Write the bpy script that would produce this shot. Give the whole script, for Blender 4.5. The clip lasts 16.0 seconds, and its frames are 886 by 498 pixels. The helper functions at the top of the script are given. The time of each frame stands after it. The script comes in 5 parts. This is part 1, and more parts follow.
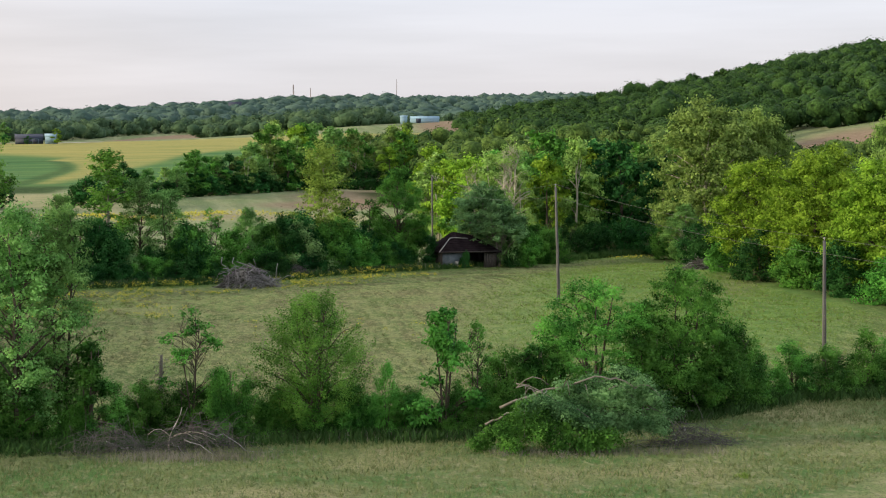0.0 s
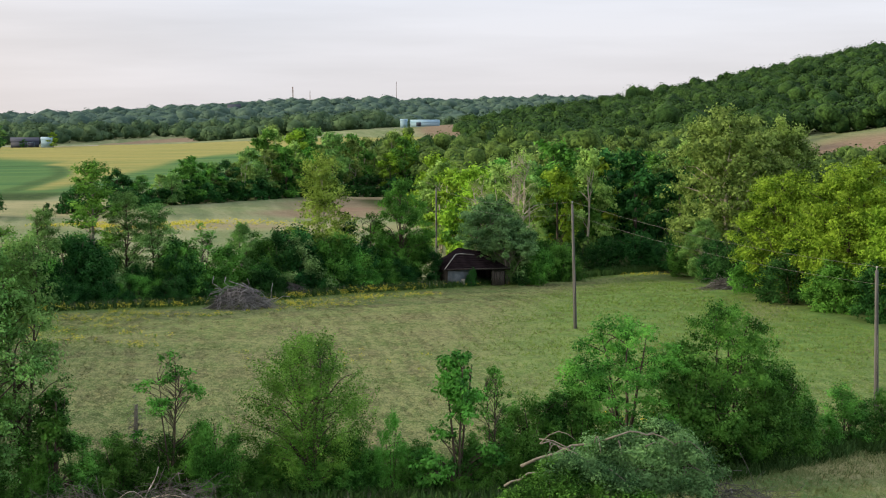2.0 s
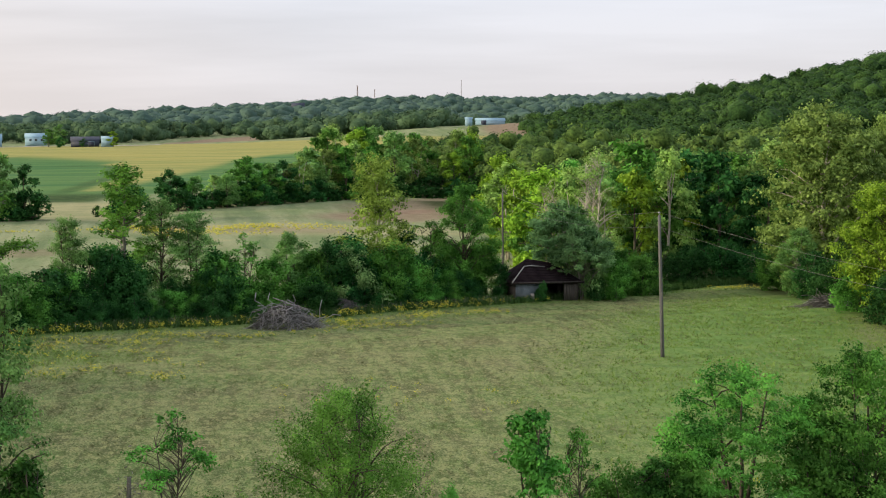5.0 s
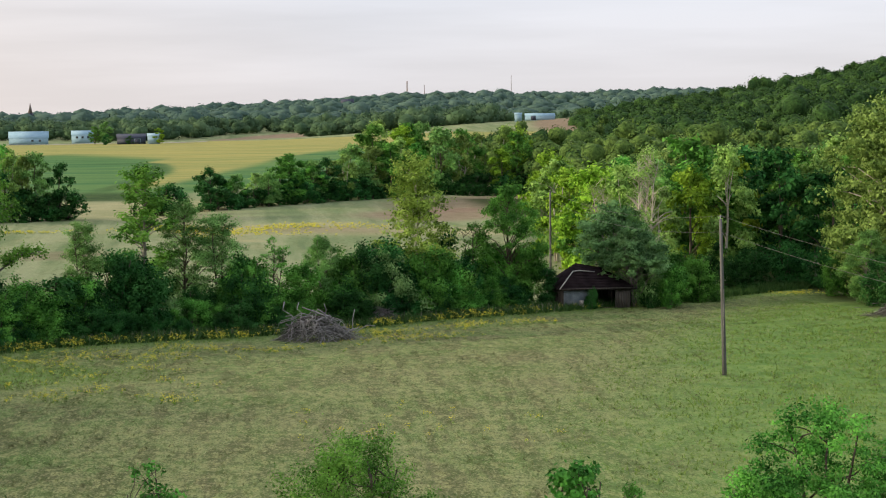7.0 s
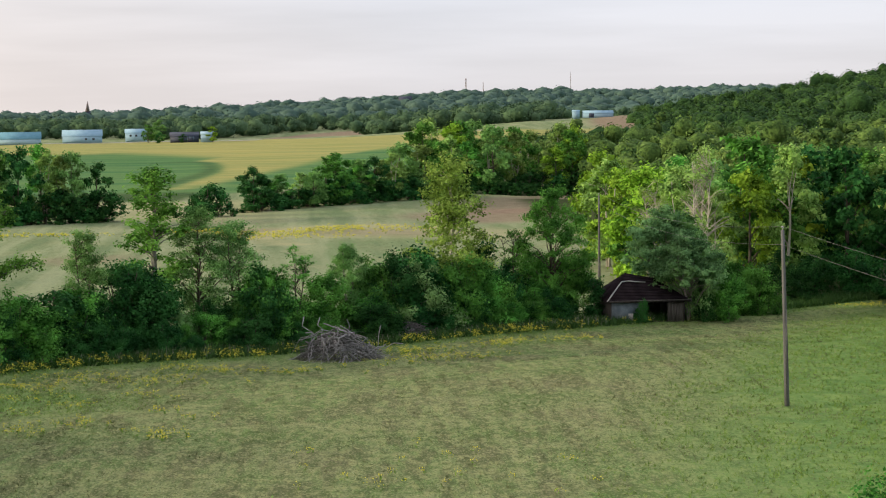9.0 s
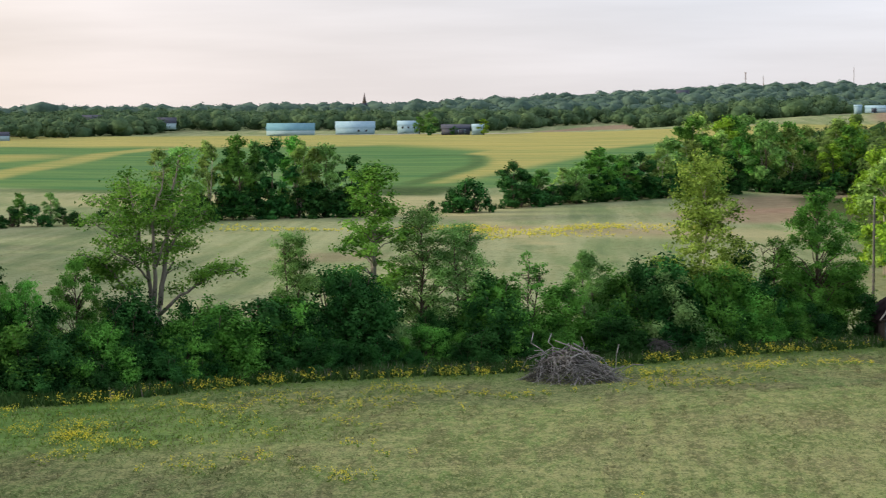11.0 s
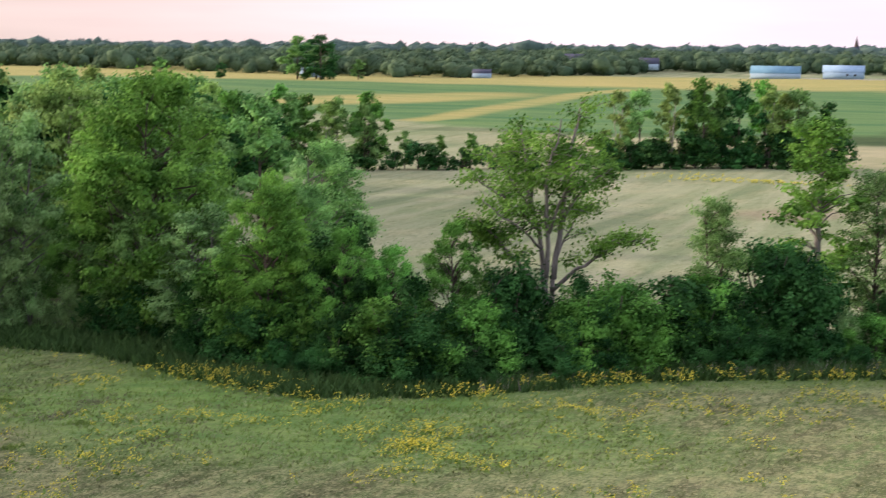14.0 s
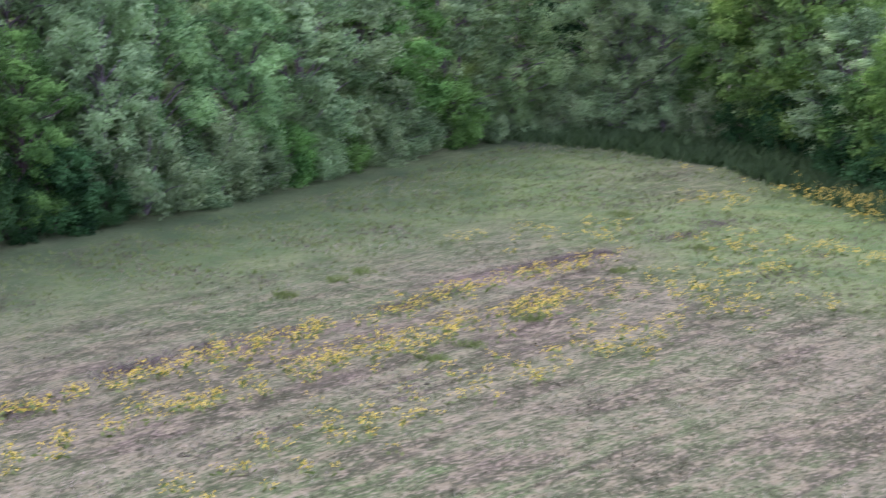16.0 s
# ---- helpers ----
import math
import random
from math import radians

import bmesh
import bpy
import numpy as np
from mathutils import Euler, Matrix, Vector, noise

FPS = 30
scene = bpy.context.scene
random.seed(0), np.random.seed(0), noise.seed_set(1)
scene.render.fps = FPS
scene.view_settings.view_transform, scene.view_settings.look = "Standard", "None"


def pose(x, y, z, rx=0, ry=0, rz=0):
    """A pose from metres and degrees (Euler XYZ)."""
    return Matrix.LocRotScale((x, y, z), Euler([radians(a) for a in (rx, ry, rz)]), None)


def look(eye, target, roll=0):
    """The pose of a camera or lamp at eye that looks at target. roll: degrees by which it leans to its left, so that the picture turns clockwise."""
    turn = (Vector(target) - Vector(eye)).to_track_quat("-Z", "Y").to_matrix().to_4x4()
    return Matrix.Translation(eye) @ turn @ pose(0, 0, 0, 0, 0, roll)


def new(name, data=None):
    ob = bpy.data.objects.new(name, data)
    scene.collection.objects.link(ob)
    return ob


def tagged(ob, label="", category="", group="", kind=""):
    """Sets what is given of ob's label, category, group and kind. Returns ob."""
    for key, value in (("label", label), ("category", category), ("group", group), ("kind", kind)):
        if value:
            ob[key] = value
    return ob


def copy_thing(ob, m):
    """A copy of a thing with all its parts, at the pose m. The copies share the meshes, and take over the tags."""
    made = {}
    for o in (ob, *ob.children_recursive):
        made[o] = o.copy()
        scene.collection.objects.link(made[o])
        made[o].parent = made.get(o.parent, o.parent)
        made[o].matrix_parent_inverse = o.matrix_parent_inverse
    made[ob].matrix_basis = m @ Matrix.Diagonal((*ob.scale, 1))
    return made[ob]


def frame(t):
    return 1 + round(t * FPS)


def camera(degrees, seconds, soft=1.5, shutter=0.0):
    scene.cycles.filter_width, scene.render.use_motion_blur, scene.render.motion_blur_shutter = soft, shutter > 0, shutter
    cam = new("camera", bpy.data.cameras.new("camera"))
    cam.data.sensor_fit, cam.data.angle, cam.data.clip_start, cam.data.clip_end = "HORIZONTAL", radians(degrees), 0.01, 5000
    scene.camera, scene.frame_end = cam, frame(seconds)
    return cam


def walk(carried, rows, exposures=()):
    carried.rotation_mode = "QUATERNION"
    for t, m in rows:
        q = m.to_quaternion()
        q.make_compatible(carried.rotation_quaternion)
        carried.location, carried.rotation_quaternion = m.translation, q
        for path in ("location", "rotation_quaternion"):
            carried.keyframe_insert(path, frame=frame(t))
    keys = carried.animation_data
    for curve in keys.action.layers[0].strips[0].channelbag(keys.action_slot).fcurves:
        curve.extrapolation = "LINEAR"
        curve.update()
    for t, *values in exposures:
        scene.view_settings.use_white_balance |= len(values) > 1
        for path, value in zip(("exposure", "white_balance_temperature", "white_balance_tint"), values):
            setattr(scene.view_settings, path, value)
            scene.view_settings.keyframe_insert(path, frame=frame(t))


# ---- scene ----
cam = camera(25.25, 16.0, soft=1.1, shutter=0.3)


def V(t, x, y, z, yaw, pitch, roll):
    return (t, pose(x, y, z, 90 + pitch, 0, yaw) @ pose(0, 0, 0, 0, 0, roll))


PATH = [
    V(0, -11.43, -12.65, 15.90, -0.66, -4.00, -0.27),
    V(0.5, -11.56, -9.36, 16.26, -0.66, -3.96, -0.24),
    V(1, -11.67, -6.25, 16.58, -0.66, -3.92, -0.25),
    V(1.5, -11.80, -3.38, 16.60, -0.67, -3.90, -0.19),
    V(2, -11.91, -0.49, 16.57, -0.68, -3.93, -0.18),
    V(2.5, -11.93, 2.53, 16.56, -0.61, -3.94, -0.19),
    V(3, -11.96, 5.62, 16.58, -0.12, -3.94, -0.27),
    V(5.5, -11.85, 21.04, 16.55, 1.66, -4.00, -0.35),
    V(6, -11.76, 23.92, 16.54, 2.24, -4.03, -0.45),
    V(6.5, -11.68, 26.81, 16.47, 2.56, -4.05, -0.45),
    V(7, -11.47, 29.78, 16.50, 2.68, -4.09, -0.54),
    V(7.5, -11.20, 32.89, 16.54, 2.86, -4.13, -0.53),
    V(8, -10.91, 36.17, 16.48, 3.38, -4.14, -0.55),
    V(10.5, -9.62, 54.33, 16.45, 9.47, -4.25, -0.48),
    V(11, -9.60, 58.14, 16.36, 12.42, -4.28, -0.29),
    V(11.5, -9.62, 61.73, 16.33, 13.18, -4.32, -0.29),
    V(12, -9.78, 65.22, 16.32, 13.28, -4.36, -0.28),
    V(12.5, -10.10, 68.71, 16.30, 16.15, -4.36, -0.17),
    V(13, -10.58, 72.20, 16.29, 20.09, -4.40, 0.07),
    V(13.5, -11.38, 75.64, 16.24, 23.37, -4.78, 0.35),
    V(14, -12.44, 78.89, 16.18, 26.43, -6.02, 0.65),
    V(14.5, -13.60, 81.89, 16.18, 29.57, -7.54, 0.94),
    V(15, -14.76, 84.28, 16.18, 34.37, -9.15, 1.12),
    V(15.5, -15.73, 85.83, 16.06, 40.10, -10.75, 1.28),
    V(16, -16.60, 86.75, 15.85, 45.52, -12.28, 1.25),
]
EXPOSURES = [(0, 0.0, 6500, 8), (6.8, 0.0, 6500, 8), (7.6, -0.02, 6500, 8), (8.4, -0.02, 6500, 8), (10.2, 0.04, 6490, 8), (12.5, 0.05, 6450, 9), (13.5, 0.0, 6300, 17), (14, 0.40, 6250, 29), (14.5, 1.24, 5560, 43), (15, 1.18, 5430, 57), (15.5, 1.08, 5350, 72), (16, 1.04, 5410, 73)]
walk(cam, PATH, exposures=EXPOSURES)

# ---- world and sun ----
SUN_AZ, SUN_EL = 98, 13          # degrees left of north, degrees up
world = bpy.data.worlds.new("World")
scene.world = world
world.use_nodes = True
wn, wl = world.node_tree.nodes, world.node_tree.links
sky = wn.new("ShaderNodeTexSky")
sky.sky_type, sky.sun_disc = "NISHITA", False
sky.sun_elevation, sky.sun_rotation = radians(SUN_EL), radians(360 - SUN_AZ)
tc = wn.new("ShaderNodeTexCoord")
sep = wn.new("ShaderNodeSeparateXYZ")
wl.new(tc.outputs["Generated"], sep.inputs[0])
veil = wn.new("ShaderNodeValToRGB")      # thin high cloud, paler towards the horizon
veil.color_ramp.elements[0].position, veil.color_ramp.elements[0].color = 0.0, (0.855, 0.815, 0.85, 1)
veil.color_ramp.elements[1].position, veil.color_ramp.elements[1].color = 1.0, (1.02, 1.08, 1.20, 1)
for at, col in ((0.09, (0.80, 0.835, 0.965, 1)), (0.40, (0.90, 0.93, 1.02, 1))):   # an overcast sky grows brighter towards the zenith
    e = veil.color_ramp.elements.new(at)
    e.color = col
wl.new(sep.outputs["Z"], veil.inputs[0])
dot = wn.new("ShaderNodeVectorMath")
dot.operation = "DOT_PRODUCT"
dot.inputs[1].default_value = (-math.sin(radians(SUN_AZ)), math.cos(radians(SUN_AZ)), 0)
wl.new(tc.outputs["Generated"], dot.inputs[0])
glow = wn.new("ShaderNodeMapRange")
glow.inputs["From Min"].default_value, glow.inputs["From Max"].default_value = -0.05, 0.75
wl.new(dot.outputs["Value"], glow.inputs["Value"])
warm = wn.new("ShaderNodeMixRGB")
warm.inputs[2].default_value = (1.18, 0.94, 0.80, 1)
wl.new(glow.outputs[0], warm.inputs[0])
wl.new(veil.outputs[0], warm.inputs[1])
wmap = wn.new("ShaderNodeMapping")
wmap.inputs["Scale"].default_value = (2.0, 2.0, 22.0)
wl.new(tc.outputs["Generated"], wmap.inputs[0])
wno = wn.new("ShaderNodeTexNoise")
wno.inputs["Scale"].default_value, wno.inputs["Detail"].default_value = 2.2, 5
wl.new(wmap.outputs[0], wno.inputs["Vector"])
wramp = wn.new("ShaderNodeMapRange")
wramp.inputs["From Min"].default_value, wramp.inputs["From Max"].default_value = 0.35, 0.7
wramp.inputs["To Min"].default_value, wramp.inputs["To Max"].default_value = 0.93, 1.10
wl.new(wno.outputs["Fac"], wramp.inputs["Value"])
wmul = wn.new("ShaderNodeVectorMath")
wmul.operation = "SCALE"
low = wn.new("ShaderNodeMapRange")
low.inputs["From Min"].default_value, low.inputs["From Max"].default_value = 0.11, 0.0
wl.new(sep.outputs["Z"], low.inputs["Value"])
lowglow = wn.new("ShaderNodeMath")
lowglow.operation = "MULTIPLY"
wl.new(low.outputs[0], lowglow.inputs[0])
west = wn.new("ShaderNodeMapRange")
west.inputs["From Min"].default_value, west.inputs["From Max"].default_value = 0.24, 0.52
wl.new(dot.outputs["Value"], west.inputs["Value"])
wl.new(west.outputs[0], lowglow.inputs[1])
dusk = wn.new("ShaderNodeMixRGB")        # dusky pink band low towards the sun
dusk.inputs[2].default_value = (0.70, 0.60, 0.50, 1)
wl.new(lowglow.outputs[0], dusk.inputs[0])
wl.new(warm.outputs[0], dusk.inputs[1])
wl.new(dusk.outputs[0], wmul.inputs[0])
wl.new(wramp.outputs[0], wmul.inputs["Scale"])
skys = wn.new("ShaderNodeVectorMath")
skys.operation = "SCALE"
skys.inputs["Scale"].default_value = 0.12
wl.new(sky.outputs[0], skys.inputs[0])
wmix = wn.new("ShaderNodeMixRGB")
wmix.inputs[0].default_value = 0.88
wl.new(skys.outputs[0], wmix.inputs[1])
wl.new(wmul.outputs[0], wmix.inputs[2])
wl.new(wmix.outputs[0], wn["Background"].inputs["Color"])
wn["Background"].inputs["Strength"].default_value = 1.0

sun = new("sun", bpy.data.lights.new("sun", "SUN"))
sun.data.energy, sun.data.angle, sun.data.color = 4.2, radians(5), (1.0, 0.86, 0.62)
sun.matrix_world = look((0, 0, 60), (60 * math.sin(radians(SUN_AZ)), -60 * math.cos(radians(SUN_AZ)), 60 - 60 * math.tan(radians(SUN_EL))))


# ---- materials ----
def node(nt, kind, links=None, **values):
    n = nt.nodes.new(kind)
    for k, v in values.items():
        n.inputs[k.replace("_", " ")].default_value = v
    for k, v in (links or {}).items():
        nt.links.new(v, n.inputs[k])
    return n


def blank(name, rough=0.8, spec=0.2):
    m = bpy.data.materials.new(name)
    m.use_nodes = True
    b = m.node_tree.nodes["Principled BSDF"]
    b.inputs["Roughness"].default_value = rough
    b.inputs["Specular IOR Level"].default_value = spec
    return m, m.node_tree, b


def mix(nt, fac, a, b):
    n = nt.nodes.new("ShaderNodeMixRGB")
    for i, v in enumerate((fac, a, b)):
        if isinstance(v, (int, float)):
            n.inputs[i].default_value = v
        elif isinstance(v, tuple):
            n.inputs[i].default_value = (*v, 1)
        else:
            nt.links.new(v, n.inputs[i])
    return n.outputs[0]


def ranged(nt, v, a, b, c=0.0, d=1.0):
    n = node(nt, "ShaderNodeMapRange", {"Value": v}, From_Min=a, From_Max=b, To_Min=c, To_Max=d)
    return n.outputs[0]


def noise_of(nt, vec, scale, detail=4):
    return node(nt, "ShaderNodeTexNoise", {"Vector": vec}, Scale=scale, Detail=detail).outputs["Fac"]


def bump_on(nt, b, height, strength=0.4, dist=0.05):
    n = node(nt, "ShaderNodeBump", {"Height": height}, Strength=strength, Distance=dist)
    nt.links.new(n.outputs[0], b.inputs["Normal"])


def leaf_material(name, dark, mid, light, through_light=0.3, hue0=0.482, hue1=0.500, val0=0.74, val1=1.28):
    """Foliage: each leaf and each plant has its own tone, spread wider to imitate shadow and highlight; some light
    passes through.
    """
    m, nt, b = blank(name, 0.7, 0.05)
    geo = nt.nodes.new("ShaderNodeNewGeometry")
    info = nt.nodes.new("ShaderNodeObjectInfo")
    isl = geo.outputs["Random Per Island"]
    clump = noise_of(nt, geo.outputs["Position"], 0.7, 2)
    # darks cut and lights raised: leaf shadows and highlights painted into the colour
    c = mix(nt, ranged(nt, isl, 0, 1), tuple(v * 0.55 for v in dark), mid)
    c = mix(nt, ranged(nt, clump, 0.40, 0.64), c, tuple(v * 1.15 for v in light))
    hue = node(nt, "ShaderNodeHueSaturation", {"Color": c, "Hue": ranged(nt, info.outputs["Random"], 0, 1, hue0, hue1),
               "Value": ranged(nt, info.outputs["Random"], 0, 1, val0, val1)})
    nt.links.new(hue.outputs[0], b.inputs["Base Color"])
    tr = node(nt, "ShaderNodeBsdfTranslucent", {"Color": hue.outputs[0]})
    ms = node(nt, "ShaderNodeMixShader", {1: b.outputs[0], 2: tr.outputs[0]}, Fac=through_light * 0.85)
    nt.links.new(ms.outputs[0], nt.nodes["Material Output"].inputs["Surface"])
    return m


def plain(name, c1, c2, scale=3.0, rough=0.8, metal=0.0, spec=0.3, stretch=(1, 1, 1), bump=0.3):
    """A worn surface: two shades at two scales, with a fine relief."""
    m, nt, b = blank(name, rough, spec)
    tex = nt.nodes.new("ShaderNodeTexCoord")
    mp = node(nt, "ShaderNodeMapping", {"Vector": tex.outputs["Object"]})
    mp.inputs["Scale"].default_value = stretch
    big = noise_of(nt, mp.outputs[0], scale, 5)
    fine = noise_of(nt, mp.outputs[0], scale * 9, 3)
    c = mix(nt, ranged(nt, big, 0.35, 0.65), c1, c2)
    c = mix(nt, ranged(nt, fine, 0.4, 0.75, 0, 0.35), c, tuple(x * 0.55 for x in c1))
    nt.links.new(c, b.inputs["Base Color"])
    b.inputs["Metallic"].default_value = metal
    bump_on(nt, b, fine, bump, 0.02)
    return m


LEAF = {
    # dark: lowered further so the leaf colour holds some hedge shade
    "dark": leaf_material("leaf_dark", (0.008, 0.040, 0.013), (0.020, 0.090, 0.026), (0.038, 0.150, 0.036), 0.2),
    "green": leaf_material("leaf_green", (0.026, 0.112, 0.022), (0.066, 0.240, 0.040), (0.120, 0.355, 0.060), 0.28),
    "fresh": leaf_material("leaf_fresh", (0.072, 0.185, 0.018), (0.160, 0.340, 0.031), (0.265, 0.460, 0.050), 0.34),
    "olive": leaf_material("leaf_olive", (0.092, 0.195, 0.048), (0.185, 0.350, 0.086), (0.300, 0.480, 0.130), 0.34),
    "silver": leaf_material("leaf_silver", (0.100, 0.240, 0.080), (0.190, 0.415, 0.140), (0.262, 0.490, 0.178), 0.45, 0.478, 0.495, 0.85, 1.1),
    "bluish": leaf_material("leaf_bluish", (0.074, 0.210, 0.060), (0.144, 0.380, 0.104), (0.215, 0.465, 0.138), 0.42, 0.478, 0.495, 0.85, 1.1),
    "deep": leaf_material("leaf_deep", (0.024, 0.098, 0.022), (0.060, 0.212, 0.038), (0.108, 0.325, 0.056), 0.26),
    "pale": leaf_material("leaf_pale", (0.088, 0.170, 0.032), (0.182, 0.310, 0.056), (0.290, 0.430, 0.090), 0.36, 0.49, 0.500, 1.0, 1.15),
    "ash": leaf_material("leaf_ash", (0.040, 0.128, 0.022), (0.088, 0.238, 0.038), (0.162, 0.345, 0.058), 0.34, 0.49, 0.500, 0.95, 1.1),
    "willow": leaf_material("leaf_willow", (0.054, 0.148, 0.056), (0.112, 0.255, 0.098), (0.180, 0.355, 0.142), 0.3, 0.49, 0.502, 0.95, 1.1),
    "wispy": leaf_material("leaf_wispy", (0.046, 0.160, 0.026), (0.100, 0.290, 0.046), (0.172, 0.405, 0.068), 0.36, 0.49, 0.502, 0.95, 1.1),
}
TWIG = plain("twig_grey", (0.075, 0.074, 0.072), (0.150, 0.146, 0.144), 5, 0.9, bump=0.3)
BARK = plain("bark_grey", (0.165, 0.155, 0.138), (0.25, 0.235, 0.21), 4, 0.9, stretch=(1, 1, 0.25), bump=0.6)
BARK_DARK = plain("bark_dark", (0.07, 0.058, 0.045), (0.12, 0.10, 0.08), 4, 0.9, stretch=(1, 1, 0.25), bump=0.6)
BARK_PALE = plain("bark_pale", (0.34, 0.31, 0.26), (0.50, 0.47, 0.41), 3, 0.85, stretch=(1, 1, 0.3), bump=0.4)
DEADWOOD = plain("deadwood", (0.205, 0.205, 0.214), (0.350, 0.350, 0.360), 5, 0.9, bump=0.4)
POLEWOOD = plain("pole_wood", (0.082, 0.082, 0.086), (0.145, 0.144, 0.147), 6, 0.85, stretch=(1, 1, 0.08), bump=0.5)
WIRE = plain("wire_metal", (0.17, 0.165, 0.155), (0.23, 0.22, 0.21), 2, 0.5, 0.7)


# ---- mesh helpers ----
def mesh_of(name, verts, quads, material=None, smooth=False):
    verts, quads = np.asarray(verts, dtype=np.float32), np.asarray(quads, dtype=np.int32)
    me = bpy.data.meshes.new(name)
    me.vertices.add(len(verts))
    me.vertices.foreach_set("co", verts.ravel())
    me.loops.add(quads.size)
    me.loops.foreach_set("vertex_index", quads.ravel())
    me.polygons.add(len(quads))
    me.polygons.foreach_set("loop_start", np.arange(0, quads.size, quads.shape[1], dtype=np.int32))
    if smooth:
        me.polygons.foreach_set("use_smooth", np.ones(len(quads), dtype=bool))
    me.update(calc_edges=True)
    me.validate()
    if material:
        me.materials.append(material)
    return me


class Builder:
    """Gathers tubes and boxes of one part into one mesh."""

    def __init__(self):
        self.v, self.q, self.n = [], [], 0

    def add(self, v, q):
        self.v.append(np.asarray(v, float))
        self.q.append(np.asarray(q, int) + self.n)
        self.n += len(v)

    def tube(self, pts, radii, sides=6):
        pts = np.asarray(pts, float)
        radii = np.broadcast_to(np.asarray(radii, float), (len(pts),))
        tan = np.gradient(pts, axis=0)
        tan /= np.linalg.norm(tan, axis=1)[:, None] + 1e-9
        ref = np.where(np.abs(tan[:, 2:3]) > 0.9, [[1.0, 0, 0]], [[0, 0, 1.0]])
        a = np.cross(tan, ref)
        a /= np.linalg.norm(a, axis=1)[:, None] + 1e-9
        b = np.cross(tan, a)
        th = np.linspace(0, 2 * np.pi, sides, endpoint=False)
        ring = pts[:, None] + radii[:, None, None] * (a[:, None] * np.cos(th)[None, :, None] + b[:, None] * np.sin(th)[None, :, None])
        i = np.arange(sides)
        j = (i + 1) % sides
        q = [np.stack([k * sides + i, k * sides + j, (k + 1) * sides + j, (k + 1) * sides + i], 1) for k in range(len(pts) - 1)]
        m = len(pts) * sides
        v = np.concatenate([ring.reshape(-1, 3), pts[:1], pts[-1:]])
        o = (len(pts) - 1) * sides
        q.append(np.array([(m, (k + 2) % sides, k + 1, k) for k in range(0, sides, 2)]))
        q.append(np.array([(m + 1, o + k, o + k + 1, o + (k + 2) % sides) for k in range(0, sides, 2)]))
        self.add(v, np.concatenate(q))

    def box(self, c, s, rz=0.0, taper=0.0):
        x, y, z = s[0] / 2, s[1] / 2, s[2] / 2
        k = 1 - taper
        v = np.array([(-x, -y, -z), (x, -y, -z), (x, y, -z), (-x, y, -z), (-x * k, -y * k, z), (x * k, -y * k, z), (x * k, y * k, z), (-x * k, y * k, z)])
        cr, sr = math.cos(rz), math.sin(rz)
        v = v @ np.array([[cr, sr, 0], [-sr, cr, 0], [0, 0, 1]]) + np.asarray(c)
        self.add(v, [(0, 3, 2, 1), (4, 5, 6, 7), (0, 1, 5, 4), (1, 2, 6, 5), (2, 3, 7, 6), (3, 0, 4, 7)])

    def slab(self, corners, thick):
        """A four-cornered sheet with thickness, below its corners."""
        c = np.asarray(corners, float)
        n = np.cross(c[1] - c[0], c[3] - c[0])
        n /= np.linalg.norm(n)
        v = np.concatenate([c, c - n * thick])
        self.add(v, [(0, 1, 2, 3), (7, 6, 5, 4), (0, 4, 5, 1), (1, 5, 6, 2), (2, 6, 7, 3), (3, 7, 4, 0)])

    def mesh(self, name, material=None, smooth=False):
        return mesh_of(name, np.concatenate(self.v), np.concatenate(self.q), material, smooth)


def part(name, me, parent, label=""):
    ob = new(name, me)
    ob.parent = parent
    if label:
        ob["label"] = label
    return ob


def thing(name, x, y, z, label, category, group="", rz=0.0, kind=""):
    ob = new(name)
    ob.empty_display_size = 0.3
    ob.matrix_basis = pose(x, y, z, 0, 0, rz)
    return tagged(ob, label, category, group, kind)


def unit(v):
    return v / (np.linalg.norm(v, axis=-1, keepdims=True) + 1e-9)


def leaves(rng, pts, nrm, size, aspect=0.6, corners=4):
    t = rng.normal(size=pts.shape)
    t = unit(t - (t * nrm).sum(1)[:, None] * nrm)
    b = np.cross(nrm, t)
    s = size * rng.uniform(0.65, 1.35, (len(pts), 1))
    off = rng.uniform(-0.25, 0.25, (len(pts), 1)) * s
    if corners == 3:
        v = np.stack([pts + t * s, pts + b * s * aspect * 1.3 - t * s * 0.7, pts - b * s * aspect * 1.3 - t * s * 0.7], 1).reshape(-1, 3)
        return v, np.arange(len(v)).reshape(-1, 3)
    v = np.stack([pts + t * s, pts + b * s * aspect + t * off, pts - t * s, pts - b * s * aspect + t * off], 1).reshape(-1, 3)
    return v, np.arange(len(v)).reshape(-1, 4)


# ---- the lie of the land ----
def S(a, b, x):
    t = np.clip((x - a) / (b - a), 0, 1)
    return t * t * (3 - 2 * t)


EDGE_X = [-400, -130, -90, -82, -75, -65, -58, -51.5, -46.5, -38.5, -26.8, -18, -12, 5, 12, 60, 400]
EDGE_Y = [190, 165, 164, 166.5, 166.5, 162, 160.3, 165, 173.8, 182, 191.7, 199.3, 203, 218, 224, 250, 330]


def edge_y(x):
    """The far edge of the hay field, along the back hedge."""
    return np.interp(x, EDGE_X, EDGE_Y)


def land(x, y):
    x, y = np.asarray(x, float), np.asarray(y, float)
    b = y - edge_y(x)
    z = -0.9 + 0.9 * S(88, 122, y) + 0.12 * np.sin(x * 0.11 + y * 0.05) * S(60, 120, y)
    z = z - (0.5 + 0.9 * S(-50, -25, x)) * S(-45, -5, b) - 3.4 * S(0, 75, b)
